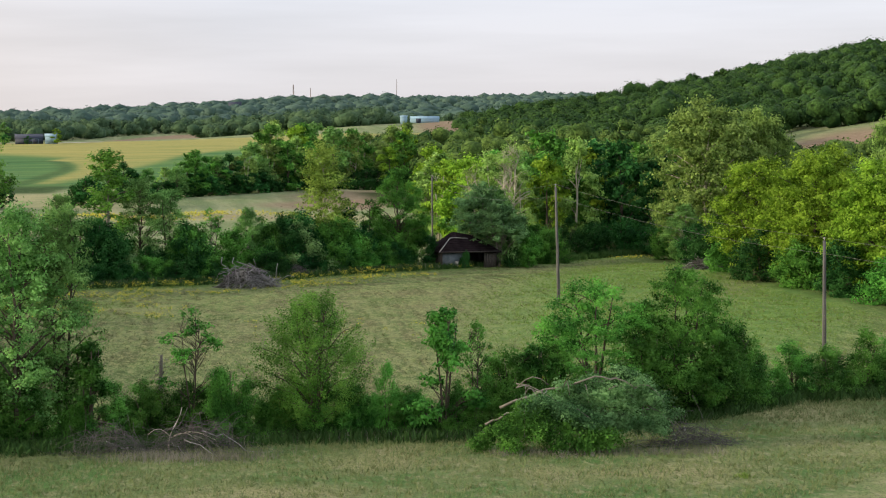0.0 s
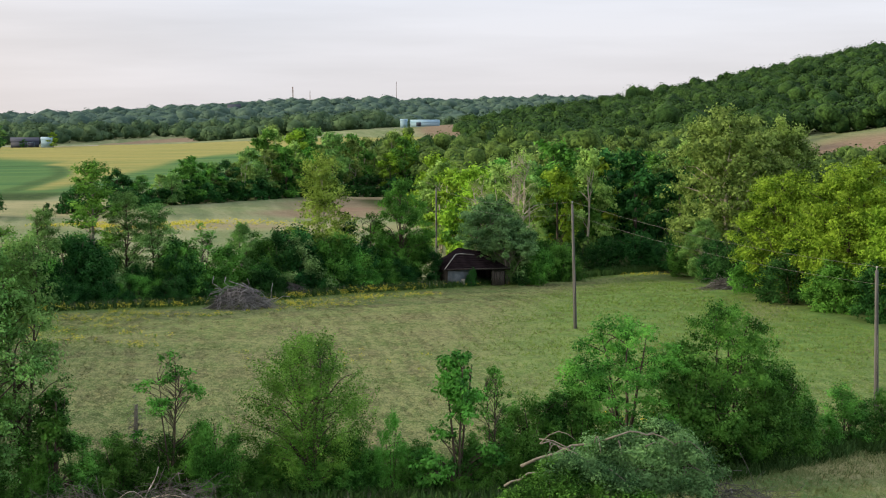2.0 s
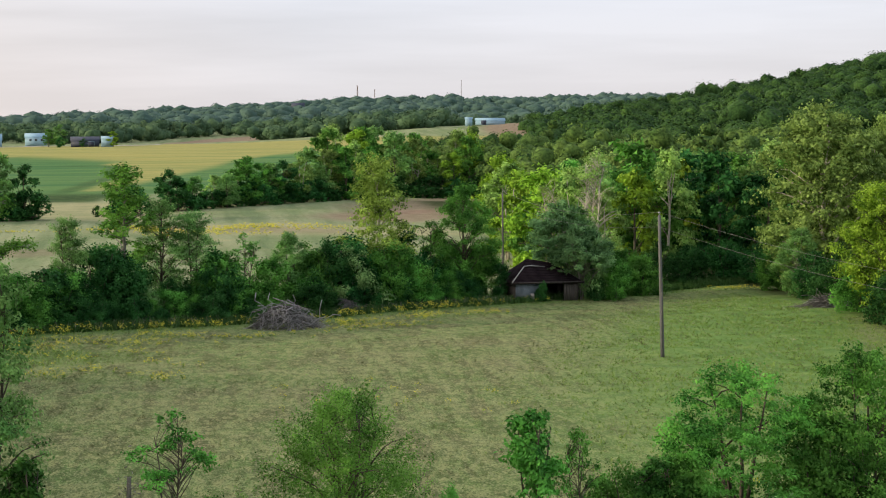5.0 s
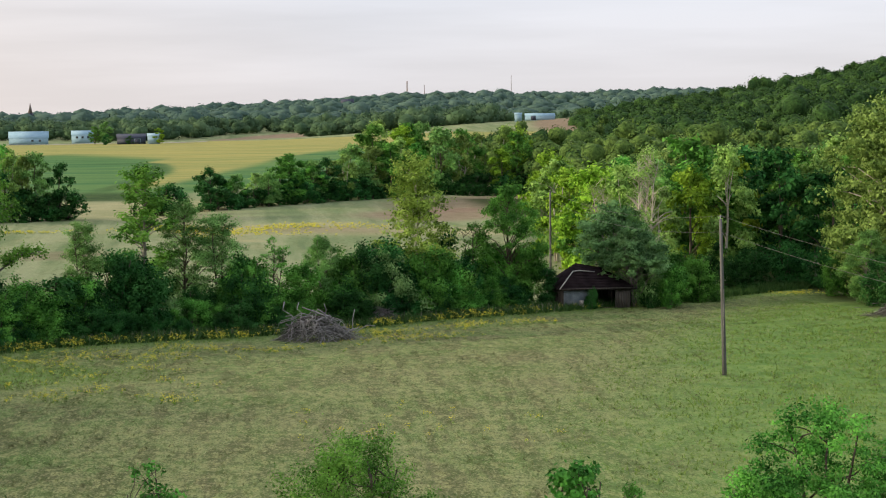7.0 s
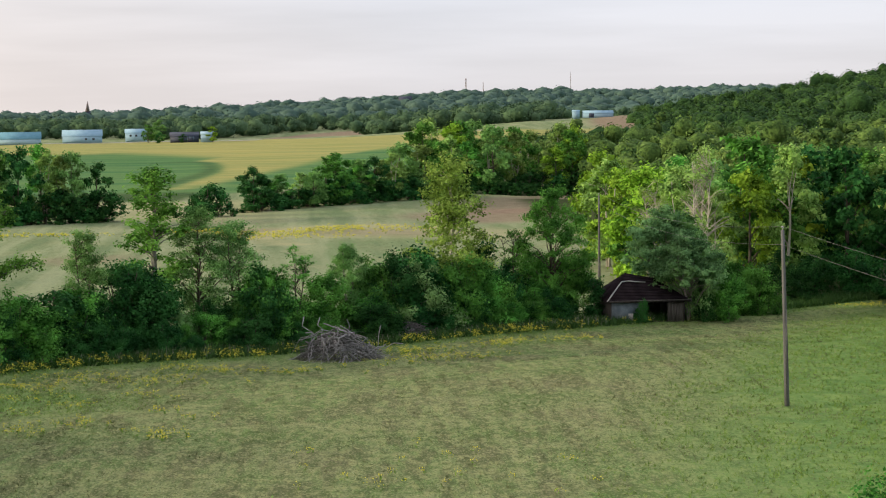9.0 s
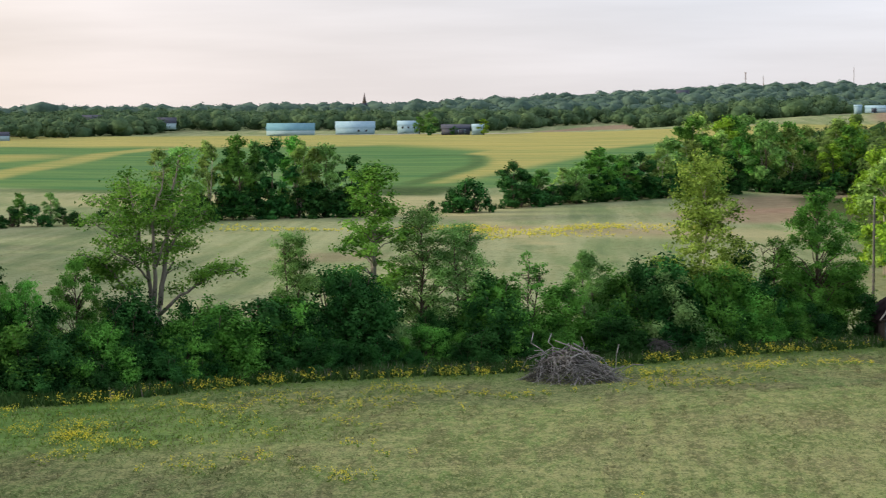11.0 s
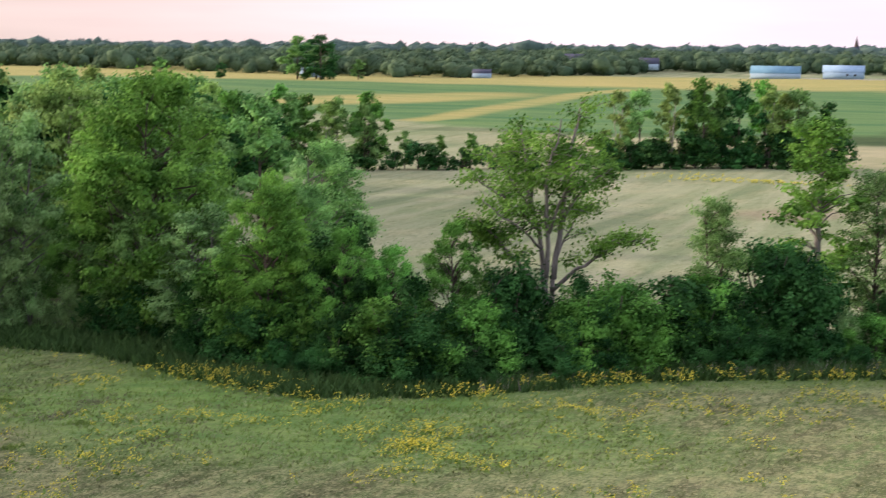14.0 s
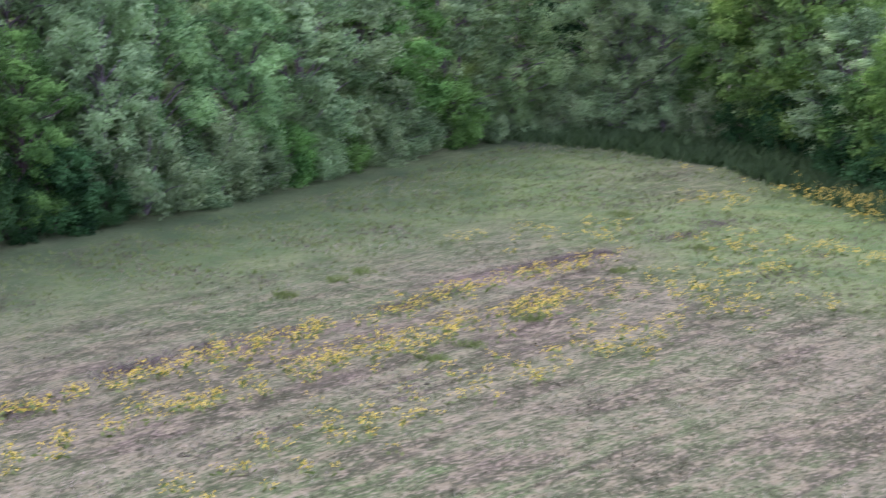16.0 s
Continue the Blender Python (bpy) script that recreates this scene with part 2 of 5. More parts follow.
    z = z + 2.4 * S(330, 900, y) + 1.1 * np.sin(x * 0.012 + 0.6) * np.sin(y * 0.011) * S(420, 600, y)
    z = z + (37 * S(-22, 400, x) * S(430, 1000, y) + 20 * S(20, 250, x) * S(260, 520, y)) * (1 - 0.7 * S(1250, 2000, y))
    z = z + 11 * np.exp(-((x - 10) / 120) ** 2 - ((y - 1200) / 260) ** 2)
    z = z + (34 * np.exp(-((x + 150) / 420) ** 2) + 11 * S(-300, 300, x) - 7) * S(1500, 3300, y)
    return z


def zat(x, y):
    return float(land(x, y))


# ---- ground: one sheet to the horizon ----
def spread(*runs):
    out = [runs[0][0]]
    for a, b, step in runs:
        n = max(1, round((b - a) / step))
        out += [a + (b - a) * i / n for i in range(1, n + 1)]
    return np.array(out)


gx = spread((-4200, -1400, 200), (-1400, -620, 40), (-620, -330, 9), (-330, -135, 2.8), (-135, 60, 2.2), (60, 160, 5), (160, 500, 14), (500, 1300, 50), (1300, 4200, 240))
gy = spread((-1500, -200, 130), (-200, 40, 12), (40, 235, 2.0), (235, 440, 4), (440, 780, 3.6), (780, 1100, 7), (1100, 1600, 25), (1600, 4800, 130))
X, Y = np.meshgrid(gx, gy)
Z = land(X, Y)
wob = np.random.default_rng(3)
Z = Z + wob.normal(0, 0.03, Z.shape) * (np.abs(X) < 160) * (Y < 260)
nx, ny = len(gx), len(gy)
ij = np.arange(nx * ny).reshape(ny, nx)
gq = np.stack([ij[:-1, :-1], ij[:-1, 1:], ij[1:, 1:], ij[1:, :-1]], -1).reshape(-1, 4)
ground_me = mesh_of("ground", np.stack([X, Y, Z], -1).reshape(-1, 3), gq, None, True)


def blob(x, y, cx, cy, rx, ry, rot=0.0, soft=0.35):
    c, s = math.cos(radians(rot)), math.sin(radians(rot))
    u, v = (x - cx) * c + (y - cy) * s, -(x - cx) * s + (y - cy) * c
    return 1 - S(1 - soft, 1 + soft, np.hypot(u / rx, v / ry))


def zones(x, y):
    """Shares of meadow, crop, soil, lush grass, ripe gold and wood floor at each place."""
    b = y - edge_y(x)
    far_line = np.interp(x, [-600, -260, -160, -110, -80, -45, -20, 60], [300, 330, 348, 395, 412, 470, 520, 640])
    meadow = S(0, 12, b)
    crop_edge = np.interp(x, [-600, -260, -212, -187, -125, -100, -60, 0], [560, 520, 480, 468, 462, 480, 560, 640])
    crop = S(-4, 10, y - crop_edge) * (1 - S(1055, 1075, y + 0.12 * (x + 300))) * (1 - S(-70, -30, x - (y - 560) * 0.16))
    gold = S(-25, 18, y - np.interp(x, [-400, -261, -206, -156, -129, -111, -99, -60], [800, 825, 850, 795, 765, 785, 845, 900]))
    gold = np.maximum(gold, 0.9 * blob(x, y, -312, 640, 24, 80, -8))
    bend = np.interp(y, [460, 506, 532, 594, 645, 692, 735, 752], [-117, -117, -118, -124, -129, -137, -147, -158])   # grass strip that curls round the green crop
    d = x - bend
    gold = np.maximum(gold, 0.95 * S(2, 6, d) * S(-104, -113, x) * S(505, 520, y) * (y < 800))
    gold = np.maximum(gold, 0.85 * S(8, 4, np.abs(x - np.interp(y, [520, 577, 625, 653, 740], [-232, -248, -259, -266, -286]))) * (y > 500) * (y < 800))
    verge_and_shade = 0.6 * S(3.6, 1.4, np.abs(d)) * S(495, 515, y) * S(745, 730, y) + S(460, 470, y) * S(508, 490, y) * S(-150, -125, x) * S(-96, -104, x)
    verge_and_shade = verge_and_shade + 0.6 * S(5, 2.5, np.abs(y - 742)) * S(-185, -160, x) * S(-146, -150, x) + 0.5 * S(9, 5, np.abs(y - 476 - 0.1 * (x + 150))) * S(-235, -205, x) * (x < -140)
    lush = 0.75 * blob(x, y, 14, 165, 16, 60, -12) + 0.8 * S(-9, -2, b) * (1 - S(0, 10, b)) * (x > -75)
    lush = lush + 0.6 * blob(x, y, -26, 79, 16, 5, 8) + 0.75 * blob(x, y, -56, 152, 18, 9, 5) + 0.5 * blob(x, y, -78, 146, 6, 26, 12)
    wood_x = np.interp(y, [60, 110, 124, 136, 144, 156, 164], [-62, -76, -77.4, -79.2, -81.5, -85.5, -87])
    lush = lush + 0.35 * S(13, 3, x - wood_x) * S(-4, -2, x - wood_x) * (y > 95) * (y < 170)
    # dark strips along wood edge and hedge foot: their shade painted on the ground
    verge_and_shade = verge_and_shade + 0.25 * S(18, 8, x - wood_x) * S(-4, -2, x - wood_x) * (y > 95) * (y < 150) + 0.5 * S(8, 1, x - wood_x) * S(-4, -2, x - wood_x) * (y > 95) * (y < 170) + 0.6 * S(-6, -3, b) * S(1, -1, b) * (x > -95) * (x < 10)
    lush = np.clip(lush + 0.55 * S(8, 0, np.abs(y - 91 - 0.2 * (x + 10))) , 0, 1)
    soil = 0.8 * blob(x, y, -30, 418, 13, 24, -25) + 0.75 * blob(x, y, -22, 470, 16, 40, -20) + 0.5 * blob(x, y, -79, 306, 7, 8) + 0.5 * blob(x, y, -69, 370, 6, 4) + 0.4 * blob(x, y, -46, 362, 12, 7)
    soil = soil + 0.95 * blob(x, y, 116, 565, 26, 62, -10) + 0.9 * blob(x, y, 3, 1120, 16, 110) + 0.9 * blob(x, y, -178, 1280, 30, 170, 0, 0.1)
    soil = soil + 0.35 * blob(x, y, -64, 133, 0.8, 17, 7) + 0.35 * blob(x, y, 20, 176, 2.0, 26, -14)
    dry = 0.8 * S(392, 402, y + 0.35 * (x + 100)) * S(470, 455, y) * S(-200, -150, x) * S(-60, -80, x)
    dry = dry + 0.8 * S(4, 1.5, np.abs(x - np.interp(y, [335, 344, 355, 381, 402], [-56, -60, -65, -73, -83]))) * (y > 335) * (y < 404) + 0.75 * blob(x, y, -44, 366, 34, 16, 10)
    dry = dry + 0.10 * blob(x, y, -20, 150, 22, 42, 8)
    rough = 1 - S(-3, 2, y - np.interp(x, [-60, -31, -17, -10, 3, 10, 16, 60], [82, 85, 88, 88.5, 94, 100, 101, 108]))
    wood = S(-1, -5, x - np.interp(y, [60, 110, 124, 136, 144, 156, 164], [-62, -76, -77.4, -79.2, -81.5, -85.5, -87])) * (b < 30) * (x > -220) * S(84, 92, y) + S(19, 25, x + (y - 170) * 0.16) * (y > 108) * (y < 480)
    return [np.clip(a, 0, 1) for a in (meadow, crop, soil, lush, gold, wood, rough, verge_and_shade, dry)]


zone = zones(X.ravel(), Y.ravel())
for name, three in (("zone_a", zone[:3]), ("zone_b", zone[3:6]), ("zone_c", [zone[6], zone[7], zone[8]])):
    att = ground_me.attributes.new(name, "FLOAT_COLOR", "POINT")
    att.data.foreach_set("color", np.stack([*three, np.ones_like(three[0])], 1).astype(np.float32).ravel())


def mown_lanes(nt, pos):
    """Streaks along the way of mowing, and broad patches."""
    lanes = node(nt, "ShaderNodeMapping", {"Vector": pos})
    lanes.vector_type = "TEXTURE"
    lanes.inputs["Rotation"].default_value = (0, 0, radians(6.8))
    lanes.inputs["Scale"].default_value = (1.0, 7.0, 1.0)
    return noise_of(nt, lanes.outputs[0], 0.8, 6), noise_of(nt, pos, 0.16, 5)


def field_colour(nt):
    """Colour of the open land: hay stubble, meadow, crop, bare soil."""
    geo = nt.nodes.new("ShaderNodeNewGeometry")
    pos = geo.outputs["Position"]
    za = node(nt, "ShaderNodeSeparateColor", {"Color": node(nt, "ShaderNodeAttribute").outputs["Color"]})
    za.inputs[0].links[0].from_node.attribute_name = "zone_a"
    zb = node(nt, "ShaderNodeSeparateColor", {"Color": node(nt, "ShaderNodeAttribute").outputs["Color"]})
    zb.inputs[0].links[0].from_node.attribute_name = "zone_b"
    zc = node(nt, "ShaderNodeSeparateColor", {"Color": node(nt, "ShaderNodeAttribute").outputs["Color"]})
    zc.inputs[0].links[0].from_node.attribute_name = "zone_c"
    rows = node(nt, "ShaderNodeMapping", {"Vector": pos})
    rows.vector_type = "TEXTURE"
    rows.inputs["Rotation"].default_value = (0, 0, radians(6.8))
    rows.inputs["Scale"].default_value = (1.0, 2.3, 1.0)
    bands = node(nt, "ShaderNodeMapping", {"Vector": pos})
    bands.inputs["Rotation"].default_value = (0, 0, radians(-8))
    bands.inputs["Scale"].default_value = (0.28, 1.0, 1.0)
    lane, patch = mown_lanes(nt, pos)
    big, mid, fine = noise_of(nt, pos, 0.045, 4), noise_of(nt, pos, 0.4, 4), noise_of(nt, pos, 3.2, 5)
    row = noise_of(nt, rows.outputs[0], 1.1, 5)
    band = noise_of(nt, bands.outputs[0], 0.05, 3)
    green, straw, deep = (0.096, 0.195, 0.048), (0.190, 0.235, 0.096), (0.048, 0.076, 0.030)
    c = mix(nt, ranged(nt, big, 0.38, 0.62), green, straw)
    c = mix(nt, ranged(nt, mid, 0.42, 0.68, 0, 0.6), c, (0.205, 0.240, 0.106))
    c = mix(nt, ranged(nt, lane, 0.49, 0.57, 0, 0.75), c, (0.096, 0.098, 0.050))
    c = mix(nt, ranged(nt, lane, 0.47, 0.37, 0, 0.5), c, (0.250, 0.270, 0.130))
    c = mix(nt, ranged(nt, patch, 0.52, 0.64, 0, 0.6), c, (0.090, 0.180, 0.044))
    c = mix(nt, ranged(nt, patch, 0.46, 0.36, 0, 0.45), c, (0.185, 0.165, 0.098))
    c = mix(nt, ranged(nt, row, 0.50, 0.64, 0, 0.55), c, (0.092, 0.112, 0.050))
    clod = noise_of(nt, rows.outputs[0], 2.2, 6)
    c = mix(nt, ranged(nt, clod, 0.50, 0.62, 0, 0.7), c, (0.268, 0.290, 0.125))
    c = mix(nt, ranged(nt, clod, 0.47, 0.36, 0, 0.8), c, (0.070, 0.105, 0.034))
    speck = noise_of(nt, rows.outputs[0], 9.0, 3)
    c = mix(nt, ranged(nt, speck, 0.52, 0.66, 0, 0.6), c, (0.335, 0.345, 0.175))
    c = mix(nt, ranged(nt, speck, 0.46, 0.36, 0, 0.75), c, (0.065, 0.090, 0.034))
    c = mix(nt, zb.outputs[0], c, mix(nt, ranged(nt, noise_of(nt, pos, 0.5, 5), 0.35, 0.65), (0.092, 0.215, 0.048), (0.178, 0.300, 0.074)))
    rank = mix(nt, ranged(nt, noise_of(nt, pos, 0.12, 5), 0.42, 0.66), (0.092, 0.185, 0.057), (0.290, 0.285, 0.150))
    rank = mix(nt, ranged(nt, clod, 0.5, 0.66, 0, 0.6), rank, (0.33, 0.31, 0.19))
    rank = mix(nt, ranged(nt, speck, 0.50, 0.36, 0, 0.6), rank, (0.070, 0.095, 0.040))
    c = mix(nt, zc.outputs[0], c, rank)
    pale = mix(nt, ranged(nt, noise_of(nt, rows.outputs[0], 0.05, 5), 0.36, 0.64), (0.285, 0.322, 0.184), (0.190, 0.255, 0.120))
    pale = mix(nt, ranged(nt, noise_of(nt, rows.outputs[0], 0.2, 5), 0.50, 0.66, 0, 0.5), pale, (0.355, 0.352, 0.200))
    pale = mix(nt, ranged(nt, noise_of(nt, rows.outputs[0], 0.8, 5), 0.46, 0.34, 0, 0.45), pale, (0.140, 0.175, 0.080))
    pale = mix(nt, ranged(nt, clod, 0.46, 0.36, 0, 0.4), pale, (0.130, 0.160, 0.078))
    track = node(nt, "ShaderNodeMapping", {"Vector": pos})
    track.vector_type = "TEXTURE"
    track.inputs["Rotation"].default_value = (0, 0, radians(9))
    track.inputs["Scale"].default_value = (1.0, 14.0, 1.0)
    swath = node(nt, "ShaderNodeTexWave", {"Vector": track.outputs[0]}, Scale=0.10, Distortion=2.5, Detail=2.0, Detail_Scale=0.7)
    pale = mix(nt, ranged(nt, swath.outputs["Fac"], 0.45, 0.9, 0, 0.18), pale, (0.185, 0.210, 0.100))
    streak = noise_of(nt, track.outputs[0], 0.22, 5)
    pale = mix(nt, ranged(nt, streak, 0.52, 0.64, 0, 0.65), pale, (0.125, 0.185, 0.085))
    pale = mix(nt, ranged(nt, streak, 0.46, 0.36, 0, 0.5), pale, (0.345, 0.370, 0.222))
    c = mix(nt, za.outputs[0], c, pale)
    c = mix(nt, zc.outputs[2], c, mix(nt, ranged(nt, noise_of(nt, pos, 0.11, 5), 0.4, 0.6), (0.40, 0.375, 0.215), (0.31, 0.315, 0.165)))
    corn = mix(nt, ranged(nt, band, 0.38, 0.62), (0.062, 0.170, 0.062), (0.125, 0.230, 0.074))
    drill = node(nt, "ShaderNodeTexWave", {"Vector": bands.outputs[0]}, Scale=0.09, Distortion=2.0, Detail=2.0)
    drill.bands_direction = "Y"
    corn = mix(nt, ranged(nt, drill.outputs["Fac"], 0.3, 0.8, 0, 0.2), corn, (0.045, 0.125, 0.048))
    wide = node(nt, "ShaderNodeTexWave", {"Vector": bands.outputs[0]}, Scale=0.016, Distortion=5.0, Detail=3.0)
    wide.bands_direction = "Y"
    corn = mix(nt, ranged(nt, wide.outputs["Fac"], 0.60, 0.98, 0, 0.32), corn, (0.165, 0.255, 0.085))
    corn = mix(nt, ranged(nt, noise_of(nt, bands.outputs[0], 0.3, 5), 0.55, 0.68, 0, 0.4), corn, (0.045, 0.120, 0.045))
    gold = mix(nt, ranged(nt, band, 0.40, 0.62), (0.400, 0.355, 0.118), (0.290, 0.305, 0.098))
    gold = mix(nt, ranged(nt, drill.outputs["Fac"], 0.4, 0.8, 0, 0.4), gold, (0.190, 0.235, 0.080))
    gold = mix(nt, ranged(nt, wide.outputs["Fac"], 0.5, 0.95, 0, 0.35), gold, (0.430, 0.400, 0.165))
    corn = mix(nt, zb.outputs[1], corn, gold)
    c = mix(nt, za.outputs[1], c, corn)
    verge_and_shade = mix(nt, ranged(nt, mid, 0.35, 0.65), (0.034, 0.070, 0.026), (0.068, 0.112, 0.038))
    c = mix(nt, zc.outputs[1], c, verge_and_shade)
    c = mix(nt, za.outputs[2], c, mix(nt, ranged(nt, mid, 0.3, 0.7), (0.22, 0.155, 0.115), (0.30, 0.225, 0.165)))
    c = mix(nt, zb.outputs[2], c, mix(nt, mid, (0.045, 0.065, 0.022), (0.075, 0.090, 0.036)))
    return c, fine, mid, row, deep


m_ground, nt, b = blank("field_ground", 0.95, 0.05)
c, fine, mid, row, deep = field_colour(nt)
c = mix(nt, ranged(nt, fine, 0.45, 0.72, 0, 0.55), c, mix(nt, 0.5, c, deep))
nt.links.new(c, b.inputs["Base Color"])
bump_on(nt, b, fine, 0.8, 0.12)
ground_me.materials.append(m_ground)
ground = tagged(new("ground", ground_me), "rolling farmland of mown hay, meadow and crop fields", "ground", kind="structure")


# ---- grass, weeds and flowers ----
def tufts(name, label, n, place, height, width, material, seed, blades=3, lean=0.5, category="grass"):
    rng = np.random.default_rng(seed)
    x, y = place(rng, n)
    n = len(x)
    base = np.repeat(np.stack([x, y, land(x, y) - 0.02], 1), blades, 0)
    k = len(base)
    base[:, :2] += rng.normal(0, max(width * 1.6, 0.05), (k, 2))
    hgt = height * rng.uniform(0.5, 1.4, (k, 1))
    a = rng.uniform(0, 2 * np.pi, k)
    side = np.stack([np.cos(a), np.sin(a), np.zeros(k)], 1) * width * rng.uniform(0.6, 1.4, (k, 1))
    tip = base + np.stack([np.zeros(k), np.zeros(k), np.ones(k)], 1) * hgt + rng.normal(0, lean, (k, 3)) * hgt * [1, 1, 0.1]
    v = np.stack([base - side, base + side, tip], 1).reshape(-1, 3)
    ob = new(name, mesh_of(name, v, np.arange(len(v)).reshape(-1, 3), material))
    return tagged(ob, label, category, kind="stuff")


def grass_material(name, c1, c2, c3, mown=False):
    m, nt, b = blank(name, 0.8, 0.1)
    geo = nt.nodes.new("ShaderNodeNewGeometry")
    c = mix(nt, geo.outputs["Random Per Island"], c1, c2)
    c = mix(nt, ranged(nt, noise_of(nt, geo.outputs["Position"], 0.3, 3), 0.4, 0.65), c, c3)
    if mown:
        lane, patch = mown_lanes(nt, geo.outputs["Position"])
        c = mix(nt, ranged(nt, lane, 0.49, 0.57, 0, 0.75), c, (0.100, 0.104, 0.054))
        c = mix(nt, ranged(nt, patch, 0.52, 0.64, 0, 0.55), c, (0.100, 0.195, 0.048))
        c = mix(nt, ranged(nt, patch, 0.46, 0.36, 0, 0.35), c, (0.215, 0.205, 0.120))
    nt.links.new(c, b.inputs["Base Color"])
    return m


def in_field(rng, n):
    x, y = rng.uniform(-92, 34, n), rng.uniform(90, 222, n)
    keep = (y > np.interp(x, [-60, -31, -17, -10, 3, 10, 16, 60], [84, 87, 90, 90.5, 96, 102, 103, 110])) & (y < edge_y(x) - 1.0) & (x > np.interp(y, [60, 110, 124, 136, 144, 156, 164], [-62, -76, -77.4, -79.2, -81.5, -85.5, -87])) & (x < 19 + 0.16 * (170 - y) + 3 * (y < 140))
    return x[keep], y[keep]


G_HAY = grass_material("hay_stubble", (0.12, 0.22, 0.06), (0.42, 0.43, 0.25), (0.22, 0.28, 0.12), True)
G_LUSH = grass_material("green_grass", (0.11, 0.21, 0.04), (0.21, 0.29, 0.07), (0.15, 0.25, 0.05))
G_DEAD = grass_material("dead_stalks", (0.20, 0.195, 0.165), (0.34, 0.325, 0.28), (0.16, 0.165, 0.12))
G_CUT = grass_material("cut_stalks", (0.085, 0.105, 0.042), (0.165, 0.150, 0.085), (0.105, 0.130, 0.050))
G_RANK = grass_material("rank_grass", (0.10, 0.19, 0.055), (0.29, 0.285, 0.155), (0.17, 0.22, 0.090))
# weed green darkened to carry the shade under the hedges
G_SHADED = grass_material("coarse_weeds", (0.028, 0.075, 0.020), (0.065, 0.140, 0.034), (0.045, 0.100, 0.028))
tufts("hay_stubble", "short mown hay stubble, straw yellow and green", 70000, in_field, 0.11, 0.018, G_HAY, 11, 4, 0.8)


def by_corner(rng, n):
    x, y = in_field(rng, n * 4)
    keep = (x < -34) & (y > 108) & (y < 168)
    return x[keep][:n], y[keep][:n]


def in_rows(rng, n):
    x, y = in_field(rng, n)
    lane = np.round((x + 0.12 * y) / 1.3) * 1.3 + rng.normal(0, 0.16, len(x))
    keep = rng.random(len(x)) < 0.35 + 0.65 * (np.sin(x * 0.13 + y * 0.06) * np.sin(y * 0.09 - x * 0.05) > -0.1)
    return (lane - 0.12 * y)[keep], y[keep]


def south_of_hedge(rng, n):
    x = rng.uniform(-44, 24, n)
    return x, np.interp(x, [-60, -31, -17, -10, 3, 10, 16, 60], [82, 85, 88, 88.5, 94, 100, 101, 108]) - 1.5 - 22 * rng.random(n) ** 1.4


tufts("hay_stubble", "short mown hay stubble in the field corner", 42000, by_corner, 0.10, 0.016, G_HAY, 17, 4, 0.9)
tufts("cut_stalks", "rows of dark cut stalks left by mowing", 36000, in_rows, 0.11, 0.015, G_CUT, 28, 3, 0.9)
tufts("rank_grass", "rank half-dry grass before the near hedge", 26000, south_of_hedge, 0.22, 0.016, G_RANK, 18, 4, 0.6)


def in_lush(rng, n):
    x, y = in_field(rng, n * 6)
    keep = rng.random(len(x)) < zones(x, y)[3]
    return x[keep][:n], y[keep][:n]


tufts("green_grass", "fresh green grass along the field edges", 22000, in_lush, 0.16, 0.022, G_LUSH, 12, 4, 0.5)


def along_edge(lo, hi, x0, x1):
    def place(rng, n):
        x = rng.uniform(x0, x1, n)
        return x, edge_y(x) + rng.uniform(lo, hi, n)
    return place


def near_hedge_y(x):
    return np.interp(x, [-60, -31, -17, -10, 3, 10, 16, 60], [82, 85, 88, 88.5, 94, 100, 101, 108])


def by_near_hedge(lo, hi, x0, x1):
    def place(rng, n):
        x = rng.uniform(x0, x1, n)
        return x, near_hedge_y(x) + rng.uniform(lo, hi, n)
    return place


tufts("dead_stalks", "tall dry grey weed stalks at the hedge foot", 420, by_near_hedge(-1.6, 0.6, -30, 4), 0.45, 0.018, G_DEAD, 13, 3, 0.2)
tufts("dead_stalks", "dry grey grass before the dead brush", 480, lambda r, n: (r.normal(-22.6, 2.2, n), r.normal(82.3, 0.6, n)), 0.42, 0.014, G_DEAD, 19, 3, 0.25)
tufts("dead_stalks", "dry grey grass round the fallen tree", 500, lambda r, n: (r.uniform(-8, 3.5, n), r.normal(83.2, 0.5, n)), 0.34, 0.014, G_DEAD, 20, 3, 0.25)
tufts("dead_stalks", "tall dry grey weed stalks at the back hedge foot", 700, along_edge(-2.8, 0.6, -52, 4), 0.6, 0.025, G_DEAD, 14, 3, 0.2)
tufts("coarse_weeds", "coarse weeds under the back hedge, its shade in their dark green", 13000, along_edge(-3.6, 3.0, -95, 18), 0.55, 0.06, G_SHADED, 15, 3, 0.5)
tufts("coarse_weeds", "coarse weeds under the near hedge, its shade in their dark green", 7000, by_near_hedge(-2.0, 2.6, -45, 28), 0.55, 0.06, G_SHADED, 16, 3, 0.5)

m_yellow, nt, b = blank("yellow_petals", 0.6, 0.2)
geo = nt.nodes.new("ShaderNodeNewGeometry")
nt.links.new(mix(nt, geo.outputs["Random Per Island"], (0.50, 0.46, 0.03), (0.66, 0.62, 0.07)), b.inputs["Base Color"])


def flowers(name, label, spots, seed, tall=0.6, petal=0.044):
    """Yellow weeds: green stalks with small heads, gathered in drifts."""
    rng = np.random.default_rng(seed)
    xy = np.concatenate([rng.normal([cx, cy], [rx, ry], (n, 2)) for cx, cy, rx, ry, n in spots])
    hh = tall * rng.uniform(0.55, 1.25, len(xy))
